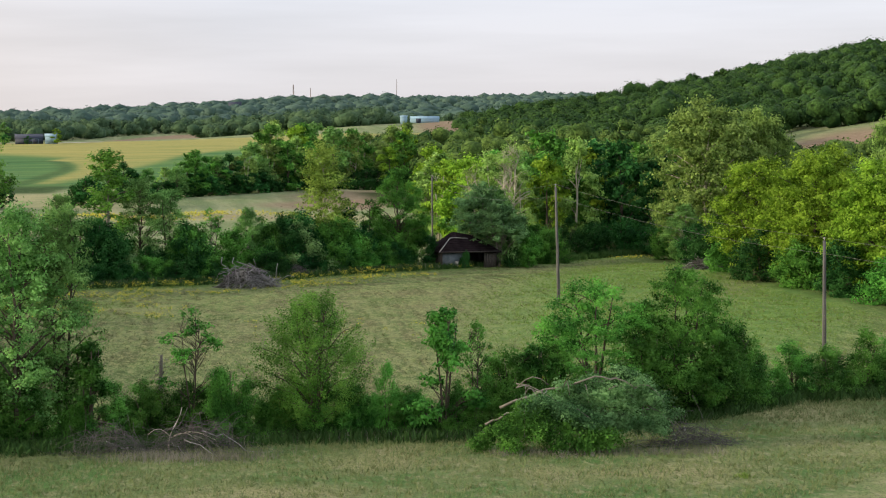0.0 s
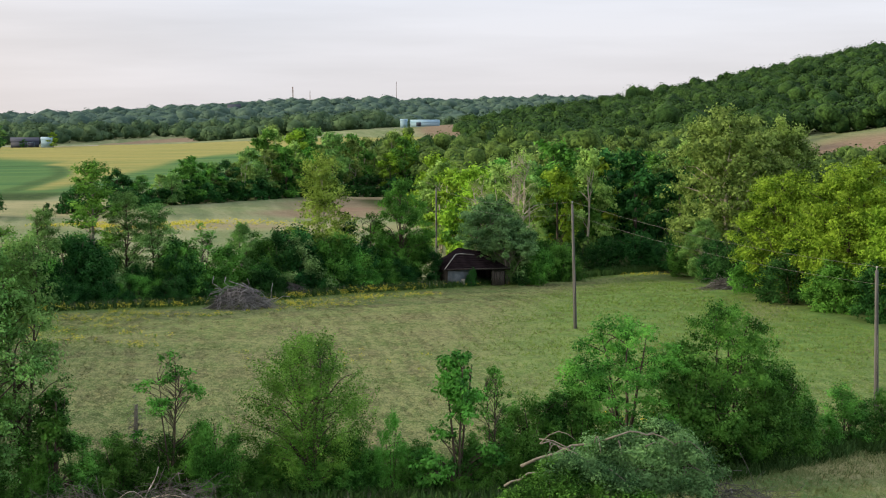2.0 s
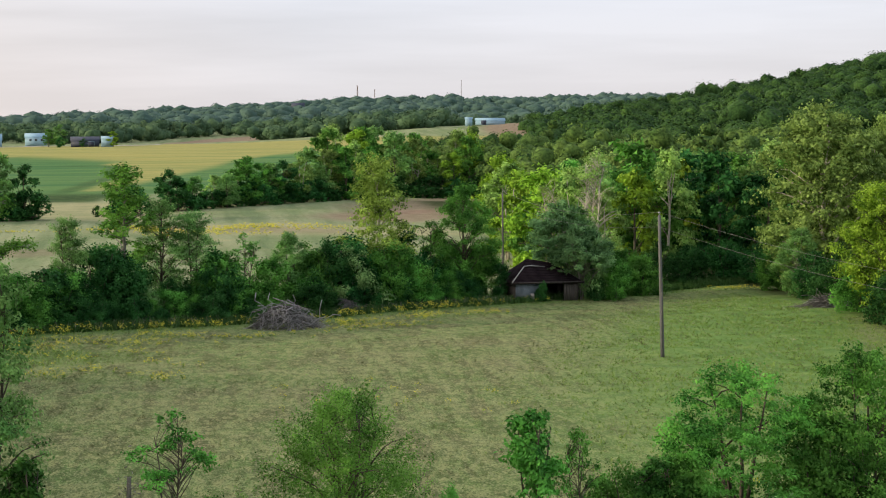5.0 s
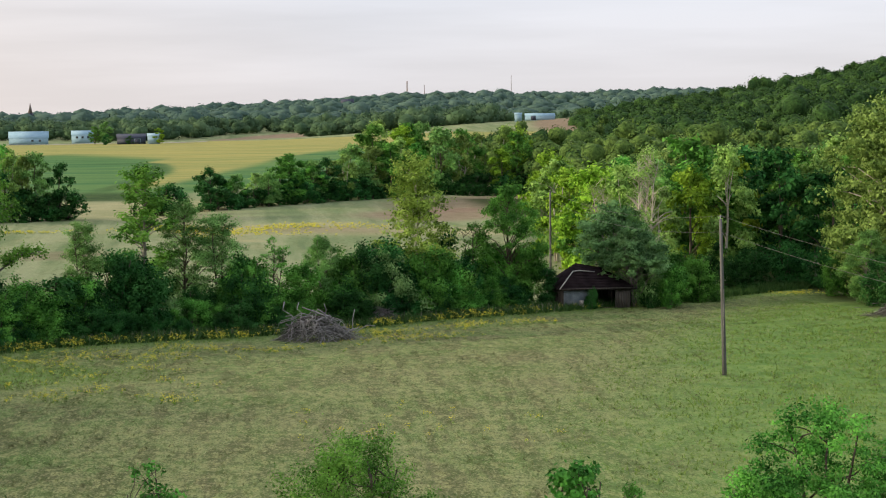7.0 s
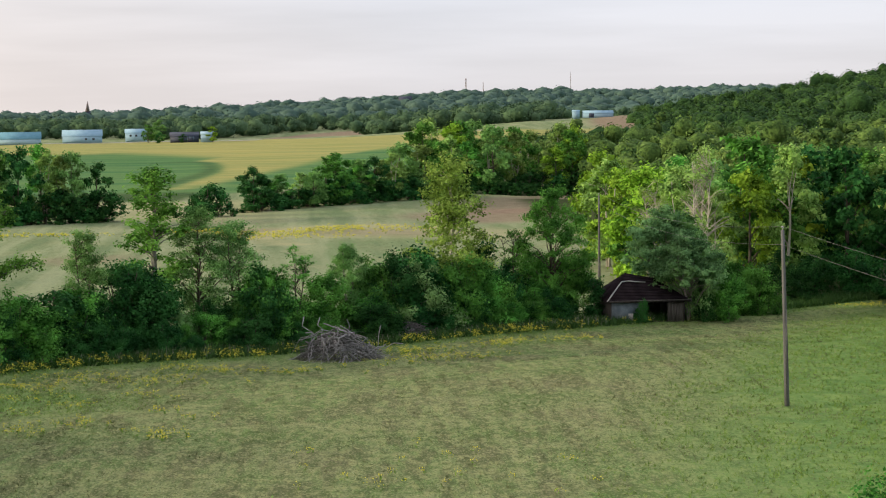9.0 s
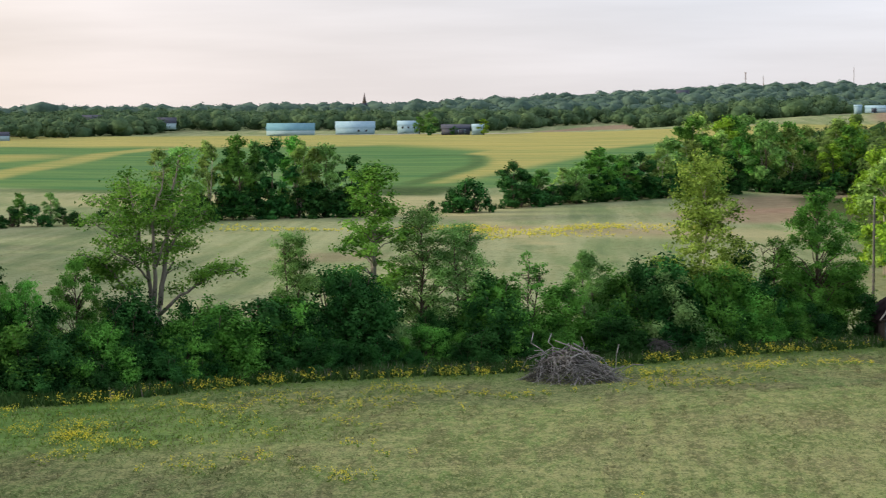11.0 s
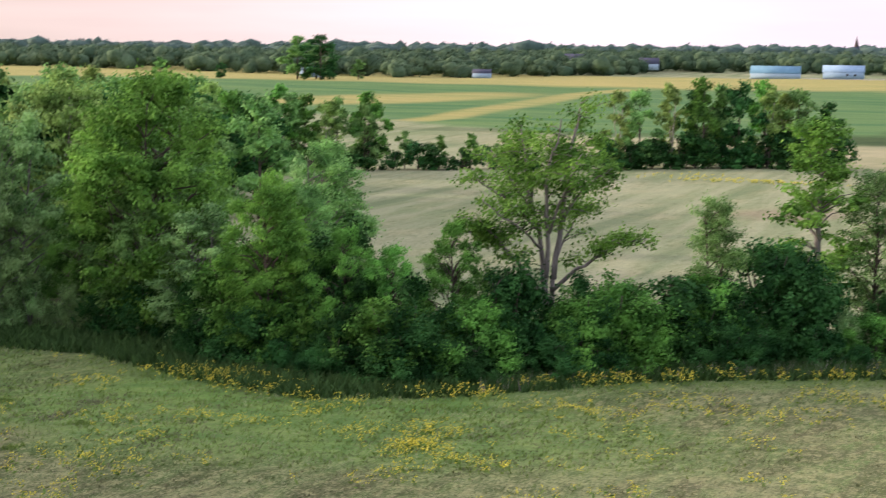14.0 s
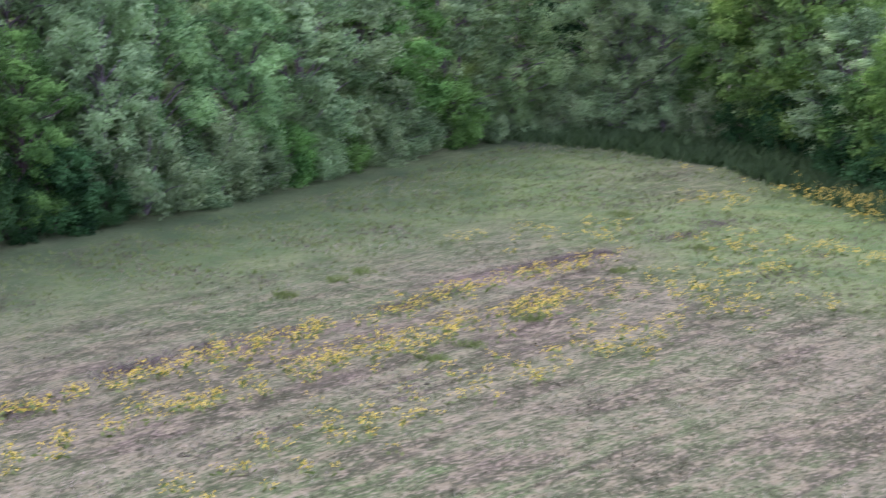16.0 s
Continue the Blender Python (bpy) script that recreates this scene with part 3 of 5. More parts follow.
    foot = np.stack([xy[:, 0], xy[:, 1], land(xy[:, 0], xy[:, 1])], 1)
    k = 11
    head = np.repeat(foot, k, 0) + np.stack([rng.normal(0, 0.12, len(xy) * k), rng.normal(0, 0.12, len(xy) * k), np.repeat(hh, k) * rng.uniform(0.55, 1.08, len(xy) * k)], 1)
    nrm = unit(rng.normal(size=head.shape) + [0, -0.5, 0.9])
    v1, q1 = leaves(rng, head, nrm, petal, 0.8)
    lf = np.repeat(foot, 3, 0) + np.stack([rng.normal(0, 0.1, len(xy) * 3), rng.normal(0, 0.1, len(xy) * 3), np.repeat(hh, 3) * rng.uniform(0.1, 0.7, len(xy) * 3)], 1)
    v2, q2 = leaves(rng, lf, unit(rng.normal(size=lf.shape) + [0, 0, 0.6]), 0.11, 0.35)
    me = mesh_of(name, np.concatenate([v1, v2]), np.concatenate([q1, q2 + len(v1)]), m_yellow)
    me.materials.append(G_LUSH)
    me.polygons.foreach_set("material_index", np.r_[np.zeros(len(q1)), np.ones(len(q2))].astype(np.int32))
    return tagged(new(name, me), label, "flowers", kind="stuff")


rng = np.random.default_rng(21)
edge_spots = []
for i in range(46):
    x = -74 + i * 1.62
    edge_spots.append((x, float(edge_y(x)) - 3.0 - 2.4 * rng.random(), 0.9, 0.6, int(rng.integers(3, 30) * (0.15 if x < -54 else 0.9 if x < -12 else 0.1))))
flowers("yellow_weeds", "yellow flowering weeds lining the back hedge", edge_spots, 22, 0.6, 0.038)
field_spots = [(-48.1, 148.6, 0.6, 0.5, 60), (-49.6, 151.6, 1.5, 0.9, 55), (-65, 160, 1.6, 0.9, 130), (-62, 157.6, 1.6, 0.7, 18), (-57, 156.4, 1.8, 0.7, 22),
               (-40, 165, 3.0, 1.6, 80), (-36, 172, 2.2, 1.4, 60), (-21, 178, 2.5, 1.6, 70), (-24, 184, 2.5, 1.2, 90), (-17, 188, 2.0, 1.2, 60), (-30, 172, 2.0, 1.0, 30), (-46, 160, 2.0, 1.0, 50),
               (13, 216, 1.4, 0.6, 50), (-12, 190, 1.5, 1.0, 30), (-58, 150, 2.0, 0.6, 30), (-44, 146, 1.2, 0.5, 24), (-2, 107, 3.0, 1.5, 20), (-18, 130, 4.0, 3.0, 24)]
for i in range(15):
    field_spots.append((-60.6 - i * 0.25, 111 + i * 2.1, 0.4, 1.2, int(rng.integers(5, 26))))
    field_spots.append((-57.9 - i * 0.2, 113 + i * 1.7, 0.45, 1.2, int(rng.integers(4, 26))))
    field_spots.append((-52.6 - i * 0.25, 113 + i * 1.9, 0.8, 1.3, int(rng.integers(2, 16))))
    field_spots.append((-57.5 - i * 0.2, 117 + i * 2.0, 1.6, 1.6, int(rng.integers(1, 10))))
for i in range(34):
    field_spots.append((rng.uniform(-70, -30), rng.uniform(140, 158), 0.9, 0.6, int(rng.integers(2, 16))))
flowers("yellow_weeds", "yellow flowering weeds in drifts over the field", field_spots, 23, 0.42, 0.034)
meadow_spots = [(-104, 355, 5, 1.6, 60), (-94, 354, 4, 1.2, 60), (-79, 360, 2.0, 2.0, 40), (-74, 366, 2.2, 2.6, 100), (-69, 358, 1.8, 3.0, 95), (-65, 345, 1.6, 3.0, 40), (-62, 355, 2.2, 3.0, 60), (-58, 361, 2.4, 3.5, 60), (-54, 369, 3.0, 3.0, 110), (-47, 366, 6.5, 5.0, 80), (-56, 352, 7.0, 4.0, 60), (-112, 362, 6, 2.4, 25), (-40, 372, 5, 4, 40)]
flowers("yellow_weeds", "yellow flower drifts in the far meadow", meadow_spots, 24, 0.5, 0.07)
field_weeds = [(-68.4, 133.5), (-67.9, 131.8), (-67.2, 128.8), (-57.9, 126.9), (-58.3, 129), (-70, 150), (-63.5, 147.0), (-62.7, 141.3), (-59.5, 133), (3.4, 77)]
tufts("dock_weeds", "dark green weed tufts in the mown field", 400, lambda r, n: tuple(np.repeat(np.array(field_weeds), n // 10, 0).T + r.normal(0, 0.24, (2, n // 10 * 10))), 0.18, 0.03, G_LUSH, 26, 3, 0.6, "weeds")

G_SOIL = grass_material("turned_soil", (0.10, 0.100, 0.064), (0.19, 0.182, 0.128), (0.14, 0.138, 0.086))


def furrows(rng, n):
    k = rng.choice(4, n, p=[0.62, 0.18, 0.06, 0.14])
    y = rng.uniform(112, 152, n)
    x0, wide = np.array([-62.9, -71.5, -44.5, -55.8])[k], np.array([0.33, 0.6, 0.5, 0.5])[k]
    x = x0 - 0.12 * (y - 122) + rng.normal(0, 1, n) * wide + 0.4 * np.sin(y * 0.35 + k)
    patchy = rng.random(n) < np.where(k == 0, 0.85, 0.5) + 0.5 * np.sin(y * 0.9 + k * 2) * np.sin(y * 0.31 + 1.0 + k)
    return x[patchy], y[patchy]


tufts("turned_soil", "brown turned soil and dead stubble in old furrows", 10000, furrows, 0.06, 0.022, G_SOIL, 27, 3, 1.0, "soil")


# ---- trees ----
def profile(shape, u):
    if shape == "column":
        return np.clip(0.55 + 0.6 * np.sin(np.pi * u ** 0.8), 0.15, 1) * (1 - u ** 4 * 0.7)
    if shape == "vase":
        return 0.30 + 0.75 * S(0, 0.55, u) - 0.45 * S(0.7, 1, u)
    if shape == "dome":
        return np.sqrt(np.clip(1 - (u * 0.97) ** 2.4, 0, 1))
    if shape == "cone":
        return np.clip(1.05 - 0.85 * u, 0.1, 1)
    return np.sqrt(np.clip(1 - ((u - 0.45) / 0.6) ** 2, 0.05, 1))


TREES = {   # height, radius, foot of the crown, shape, clumps, clump radius, leaves in a clump, leaf size, trunk radius, stems, leaf, bark
    "maple": (11, 4.8, 0.02, "round", 460, 0.74, 90, 0.105, 0.22, 1, "fresh", BARK_DARK, "broad bright green maple tree in full leaf"),
    "sycamore": (18, 7.0, 0.03, "round", 560, 1.0, 66, 0.17, 0.40, 2, "olive", BARK_PALE, "tall olive-gold sycamore tree with pale limbs"),
    "oak": (13, 4.9, 0.03, "round", 330, 0.76, 110, 0.105, 0.28, 1, "green", BARK_DARK, "dense green broadleaf tree in full leaf"),
    "elm": (12, 4.4, 0.02, "round", 330, 0.74, 110, 0.100, 0.24, 2, "bluish", BARK, "grey-green broadleaf tree in full leaf"),
    "silver_maple": (12, 4.5, 0.02, "round", 330, 0.74, 110, 0.100, 0.22, 2, "silver", BARK, "pale silvery green tree at the wood edge"),
    "poplar": (13, 2.1, 0.14, "column", 170, 0.52, 60, 0.11, 0.18, 1, "ash", BARK, "tall narrow poplar tree with fresh leaves"),
    "ash": (14, 6.2, 0.36, "vase", 190, 0.66, 52, 0.16, 0.26, 4, "green", BARK, "open ash tree with forked grey limbs"),
    "locust": (12.5, 3.1, 0.10, "column", 250, 0.60, 76, 0.085, 0.17, 2, "bluish", BARK_DARK, "slender tall tree with feathery foliage"),
    "aspen": (13, 3.4, 0.06, "column", 340, 0.68, 60, 0.11, 0.16, 1, "pale", BARK_PALE, "pale yellow-green young tree in the hedge"),
    "thorn": (7.5, 3.3, 0.06, "round", 620, 0.36, 100, 0.042, 0.12, 4, "wispy", BARK_DARK, "rounded fine-leaved thorn tree"),
    "sapling": (6.6, 1.9, 0.26, "round", 120, 0.25, 26, 0.065, 0.055, 3, "green", BARK_DARK, "thin sapling with sparse leaves"),
    "sumac": (6.8, 2.3, 0.12, "cone", 110, 0.42, 56, 0.10, 0.10, 3, "deep", BARK_DARK, "dark-leaved small tree with ragged top"),
    "shrub": (4.0, 2.5, 0.0, "dome", 130, 0.50, 100, 0.072, 0.06, 4, "green", BARK_DARK, "dense green shrub in the hedge"),
    "dark_shrub": (4.0, 2.5, 0.0, "dome", 130, 0.50, 100, 0.072, 0.06, 4, "dark", BARK_DARK, "dense dark green shrub in the hedge, some shade in its colour"),
    "pale_shrub": (3.6, 2.4, 0.0, "dome", 130, 0.48, 100, 0.070, 0.06, 4, "silver", BARK, "pale grey-green shrub in the hedge"),
    "near_shrub": (4.0, 2.4, 0.0, "dome", 160, 0.44, 100, 0.058, 0.06, 4, "green", BARK_DARK, "dense green shrub in the near hedge"),
    "near_dark": (4.0, 2.4, 0.0, "dome", 160, 0.44, 100, 0.058, 0.06, 4, "deep", BARK_DARK, "dense dark green shrub in the near hedge"),
    "near_tree": (8.0, 3.8, 0.05, "round", 330, 0.48, 100, 0.066, 0.15, 3, "green", BARK_DARK, "leafy green young tree in the near hedge"),
    "ivy_tree": (12, 4.6, 0.02, "round", 420, 0.66, 120, 0.092, 0.24, 3, "wispy", BARK_DARK, "yellow-green broadleaf tree with ivied trunk"),
    "overhang": (9, 4.2, 0.32, "dome", 260, 0.60, 90, 0.11, 0.16, 2, "willow", BARK, "pale grey-green tree leaning over the shed roof"),
    "bare_tree": (15, 3.6, 0.20, "round", 170, 0.55, 20, 0.10, 0.20, 3, "olive", BARK_PALE, "half-bare tree with pale twiggy limbs"),
    "bush": (6, 3.6, 0.0, "dome", 56, 0.95, 36, 0.27, 0.12, 2, "dark", BARK_DARK, "dark green round bush in the meadow"),
    "cedar": (5.0, 1.5, 0.0, "cone", 60, 0.5, 70, 0.10, 0.1, 1, "dark", BARK_DARK, "dark small cedar tree in the hedge"),
    "wood_oak": (14, 5.2, 0.04, "round", 150, 0.95, 42, 0.25, 0.28, 1, "green", BARK_DARK, "green broadleaf tree of the wood"),
    "wood_elm": (14, 4.8, 0.04, "round", 150, 0.95, 42, 0.25, 0.26, 1, "bluish", BARK_DARK, "grey-green broadleaf tree of the wood"),
    "wood_lime": (15, 4.6, 0.04, "round", 150, 0.95, 42, 0.25, 0.26, 1, "fresh", BARK_DARK, "yellow-green broadleaf tree of the wood"),
    "wood_olive": (16, 5.0, 0.08, "round", 150, 0.95, 42, 0.25, 0.28, 2, "olive", BARK_PALE, "olive-gold broadleaf tree of the wood"),
    "wood_dark": (13, 5.0, 0.02, "round", 150, 0.95, 42, 0.25, 0.26, 1, "dark", BARK_DARK, "dark green broadleaf tree of the wood"),
}
PROTO = {}


def grow(kind, seed):
    """A tree: forked trunk with limbs to its leaf clumps, and a crown of many leaves."""
    h, r, cb, shape, nc, rc, per, ls, tr, stems, leaf, bark, label = TREES[kind]
    rng = np.random.default_rng(seed)
    nl = max(6, nc // (9 if shape == "column" else 13))          # boughs, each with its own billow of leaf clumps
    ul = ((np.arange(nl) + rng.uniform(0.1, 0.9, nl)) / nl) ** (1.35 if cb < 0.01 else 1.0)
    al = np.arange(nl) * 2.4 + rng.uniform(-0.5, 0.5, nl) + seed
    rl = r * (0.62 if shape == "column" else 0.54 if cb < 0.01 or kind in ("thorn", "maple", "sycamore") else 0.42) * rng.uniform(0.65, 1.2, nl)
    reach = np.maximum(r * profile(shape, ul) * rng.uniform(0.8, 1.16, nl) - rl, 0.05) * np.where(ul > 0.88, 0.7, 1.0)
    zl = h * cb + rl * 0.55 + (h * (1 - cb) - rl * 1.25) * ul
    low_bush = cb < 0.01                                          # thickets: boughs of uneven height, rising sprays
    if low_bush:
        zl = rl * 0.5 + (h - rl * 1.15) * np.clip(ul * rng.uniform(0.7, 1.2, nl), 0, 1.08)
    bough = np.stack([reach * np.cos(al), reach * np.sin(al), zl], 1)
    own = rng.choice(nl, nc, p=rl ** 2 / (rl ** 2).sum())
    dd = unit(rng.normal(size=(nc, 3)) + 0.55 * unit(bough - [0, 0, h * 0.42])[own] + [0, 0, 0.25])
    cen = bough[own] + dd * (np.maximum(rl[own] - rc * 0.35, rc * 0.3) * rng.uniform(0.55, 1.05, nc))[:, None] * [1, 1, 1.1 if low_bush else 0.8]
    cen[:, 2] = np.maximum(cen[:, 2], rc * 0.4)
    rad = np.hypot(cen[:, 0], cen[:, 1])
    rcs = rc * rng.uniform(0.55, 1.25, nc)
    wood = Builder()
    tops = []
    for s in range(stems):
        a = 2 * np.pi * (s + rng.random() * 0.6) / stems
        spread_out = (0.0 if stems == 1 else r * 0.33)
        t = np.linspace(0, 1, 7)[:, None]
        end = np.array([math.cos(a) * spread_out, math.sin(a) * spread_out, h * 0.86])
        start = np.array([math.cos(a), math.sin(a), 0]) * (tr * 0.8 if stems > 1 else 0) - [0, 0, 0.2]
        pts = start + (end - start) * t * [[1, 1, 1]] + rng.normal(0, 0.012 * h, (7, 3)) * t * [1, 1, 0]
        pts[:, :2] = start[:2] + (pts[:, :2] - start[:2]) * t ** 0.6
        wood.tube(pts, tr * (1 if stems == 1 else 0.75) * (1 - 0.9 * t[:, 0]) + 0.012, 8)
        tops.append(pts)
    for i in rng.permutation(nc)[: min(nc, 14 if "shrub" in kind or kind[:5] in ("wood_", "near_") else 150 if kind == "bare_tree" else 70)]:
        pts = tops[rng.integers(stems)]
        zz = np.clip(cen[i, 2] - rad[i] * rng.uniform(0.5, 1.0), h * 0.07, h * 0.8)
        p0 = np.array([np.interp(zz, pts[:, 2], pts[:, k]) for k in range(3)])
        p1 = cen[i]
        t = np.linspace(0, 1, 5)[:, None]
        way = p0 + (p1 - p0) * t + np.array([0, 0, 0.12]) * np.sin(t * np.pi) * np.linalg.norm(p1 - p0) + rng.normal(0, 0.03, (5, 3)) * np.linalg.norm(p1 - p0) * np.sin(t * np.pi)
        wood.tube(way, tr * 0.36 * (1 - zz / h * 0.6) * (1 - 0.85 * t[:, 0]) + 0.006, 4)
    n = np.maximum((per * (rcs / rc) ** 2).astype(int), 8)
    idx = np.repeat(np.arange(nc), n)
    d = unit(rng.normal(size=(len(idx), 3)))
    out = unit(np.stack([cen[:, 0], cen[:, 1], rad * 1.1 if kind == "thorn" or low_bush else (cen[:, 2] - h * 0.5) * 0.25], 1) + rng.normal(0, 0.3, cen.shape))   # each spray points away from the stem
    pts = cen[idx] + d * (rcs[idx] * np.abs(rng.normal(0.62, 0.24, len(idx))))[:, None] * [1, 1, 0.85 if low_bush else 0.6] + out[idx] * (rng.normal(0, 0.75 if kind == "thorn" else 0.34, len(idx)) * rcs[idx])[:, None]
    pts[:, 2] = np.maximum(pts[:, 2], 0.05)
    face = unit(np.stack([pts[:, 0], pts[:, 1], (pts[:, 2] - h * 0.4) * 0.7], 1))
    nrm = unit(d * 0.7 + face * 0.35 + np.array([0, 0, 0.45]) + rng.normal(0, 0.5, pts.shape))
    v, q = leaves(rng, pts, nrm, ls, 0.6, 4 if kind in ("locust", "thorn", "sapling", "sumac", "near_tree", "poplar", "aspen") else 3)
    return wood.mesh("trunk", bark, True), mesh_of("crown", v, q, LEAF[leaf])


def grow_ash(seed):
    """An old open-grown tree: leaning twin trunk, rising bare limbs, thin layers of leaf at their ends."""
    rng = np.random.default_rng(seed)
    wood, ends = Builder(), []
    t8 = np.linspace(0, 1, 8)[:, None]
    wood.tube(np.array([0.15, 0, -0.2]) + np.array([-0.2, 0, 4.8]) * t8, 0.25 - 0.08 * t8[:, 0], 10)
    wood.tube(np.array([0.30, 0.1, -0.2]) + np.array([0.05, 0.1, 4.9]) * t8, 0.18 - 0.05 * t8[:, 0], 8)
    limbs = [   # way of the limb, radius at its foot
        ([(-0.1, 0, 4.4), (-0.3, 0.3, 6.6), (-0.7, 0.6, 8.2), (-1.1, 0.9, 9.6), (-1.2, 1.0, 11.2), (-1.4, 1.3, 12.4)], 0.15),
        ([(0.0, 0, 4.5), (0.1, -0.4, 6.6), (0.0, -0.9, 8.7), (-0.1, -1.2, 10.0), (0.4, -1.4, 11.6), (0.6, -1.5, 13.0)], 0.15),
        ([(0.35, 0.1, 4.6), (0.7, 0.3, 6.9), (0.9, 0.5, 9.2), (1.1, 0.6, 11.0), (1.5, 0.6, 12.6), (1.7, 0.5, 13.7)], 0.17),
        ([(0.8, 0.4, 7.6), (1.2, 0.1, 8.4), (1.8, -0.3, 9.2), (2.5, -0.6, 9.8), (3.2, -0.9, 10.3)], 0.09),
        ([(0.3, 0, 4.0), (1.1, -0.3, 4.7), (1.8, -0.6, 5.3), (2.8, -0.8, 5.9), (3.5, -1.0, 6.6), (4.5, -1.1, 6.8), (5.2, -1.2, 6.3)], 0.12),
        ([(-0.1, 0, 3.8), (-0.9, -0.3, 4.8), (-1.7, -0.6, 5.9), (-2.7, -0.8, 6.9), (-3.6, -0.9, 7.6), (-4.4, -1.0, 7.9)], 0.11),
        ([(-1.2, -0.4, 5.2), (-2.2, 0.4, 6.2), (-3.4, 0.6, 6.8), (-4.8, 0.7, 6.9)], 0.08),
        ([(-0.3, -0.2, 6.2), (-1.2, -1.4, 7.2), (-2.2, -2.2, 8.0), (-3.2, -2.6, 8.8)], 0.07),
        ([(0.3, 0.1, 5.2), (0.9, 1.1, 6.4), (1.5, 1.8, 7.4), (2.0, 2.2, 8.2)], 0.07),
        ([(-0.6, 0.5, 7.8), (-1.5, 0.9, 9.0), (-2.4, 1.2, 10.2), (-3.0, 1.3, 11.2)], 0.08),
        ([(-0.4, 0.2, 7.0), (-1.4, -0.6, 8.2), (-2.6, -1.2, 9.2), (-3.8, -1.5, 9.8)], 0.08),
        ([(0.1, -0.5, 6.9), (0.6, -1.6, 8.6), (1.2, -2.6, 10.0), (1.6, -3.1, 11.2)], 0.08),
        ([(0.8, 0.5, 8.4), (1.3, 1.7, 9.8), (1.7, 2.8, 10.8), (1.9, 3.4, 11.6)], 0.08),
        ([(-0.7, 0.7, 8.4), (-1.0, 2.0, 9.8), (-1.4, 3.0, 10.9), (-1.6, 3.6, 11.7)], 0.08)]
    for way, r0 in limbs:
        w = np.array(way, float)
        u = np.linspace(0, 1, len(w))
        f = np.linspace(0, 1, 12)
        w = np.stack([np.interp(f, u, w[:, c]) for c in range(3)], 1) + rng.normal(0, 0.05, (12, 3))
        wood.tube(w, r0 * (1 - 0.85 * f) + 0.012, 6)
        for k in range(20 if r0 > 0.1 else 14):
            g = rng.uniform(0.30, 1.0)
            p = np.array([np.interp(g, f, w[:, c]) for c in range(3)])
            a = rng.uniform(0, 2 * np.pi)
            q = p + np.array([math.cos(a), math.sin(a), rng.uniform(-0.15, 0.55)]) * rng.uniform(0.5, 1.7) * (0.75 if p[2] < 7 else 1.0)
            q[2] = min(q[2], 13.9)
            s = np.linspace(0, 1, 4)[:, None]
            wood.tube(p + (q - p) * s + [0, 0, 0.15] * np.sin(s * np.pi), 0.026 * (1 - 0.8 * s[:, 0]) + 0.005, 4)
            ends += [q, (p + 2 * q) / 3 + [0, 0, 0.1]]
    ends = np.array(ends)
    idx = np.repeat(np.arange(len(ends)), rng.integers(12, 58, len(ends)))
    pts = ends[idx] + rng.normal(0, 1, (len(idx), 3)) * [0.33, 0.33, 0.20]
    v, q = leaves(rng, pts, unit(rng.normal(0, 0.6, pts.shape) + [0, 0, 0.8]), 0.10, 0.6, 3)
    return wood.mesh("trunk", BARK, True), mesh_of("crown", v, q, LEAF["ash"])


NAMES = {"overhang": "leaning_tree", "bush": "meadow_bush", "shrub": "hedge_shrub", "dark_shrub": "hedge_shrub", "pale_shrub": "hedge_shrub", "near_shrub": "hedge_shrub", "near_dark": "hedge_shrub", "near_tree": "young_tree", "sapling": "sapling"}


def plant_name(kind):
    return NAMES.get(kind, kind.replace("wood_", "woodland_").replace("_tree", "") + "_tree")


def plant(kind, x, y, h, wide=1.0, turn=0.0, form=0, group="", label=""):
    """Plants a tree of that kind h metres tall; wide stretches its crown sideways."""
    if "shrub" in kind or kind == "near_dark":
        form = int(turn * 7 + h * 10) % 3
    key = (kind, form)
    z = zat(x, y) - 0.05
    k = h / TREES[kind][0]
    m = Matrix.LocRotScale((x, y, z), Euler((0, 0, radians(turn))), (k * wide, k * wide, k))
    if key not in PROTO:
        ob = new(plant_name(kind))
        tagged(ob, label or TREES[kind][12], "shrub" if "shrub" in plant_name(kind) else "tree", group)
        trunk, crown = grow_ash(5) if kind == "ash" else grow(kind, 7 * form + len(PROTO) * 13 + 5)
        part("trunk", trunk, ob)
        part("crown", crown, ob)
        ob.matrix_basis = m
        PROTO[key] = ob
        return ob
    src = PROTO[key]
    keep = src.scale.copy()
    src.scale = (1, 1, 1)
    ob = copy_thing(src, m)
    src.scale = keep
    return tagged(ob, label or TREES[kind][12], "", group)


# near hedge, from the tall trees to the open gap
NEAR = "near hedge"
for kind, x, y, h, wide, turn, form in [
        ("locust", -31.8, 86.5, 12.6, 1.0, 20, 0), ("locust", -29.9, 88.5, 12.4, 0.85, 150, 1), ("locust", -34.5, 88, 11.0, 1.0, 70, 0),
        ("sumac", -28.3, 87, 5.6, 1.0, 10, 0), ("near_dark", -31.0, 88.2, 4.2, 1.0, 50, 0), ("near_dark", -34.2, 86.5, 5.0, 1.1, 80, 0),
        ("sapling", -23.2, 88.2, 6.9, 1.0, 30, 0), ("near_shrub", -21.4, 87.4, 4.3, 0.62, 0, 0), ("near_dark", -25.6, 88.6, 2.7, 1.0, 130, 0), ("near_dark", -22.6, 89.2, 2.4, 1.1, 220, 0),
        ("thorn", -16.9, 89.0, 7.6, 1.0, 0, 0), ("near_dark", -18.8, 89.6, 2.0, 1.3, 10, 0), ("near_dark", -15.2, 89.8, 2.2, 1.3, 210, 0), ("near_shrub", -13.2, 89.6, 3.3, 0.62, 44, 0), ("near_dark", -12.2, 90.0, 2.2, 1.2, 300, 0),
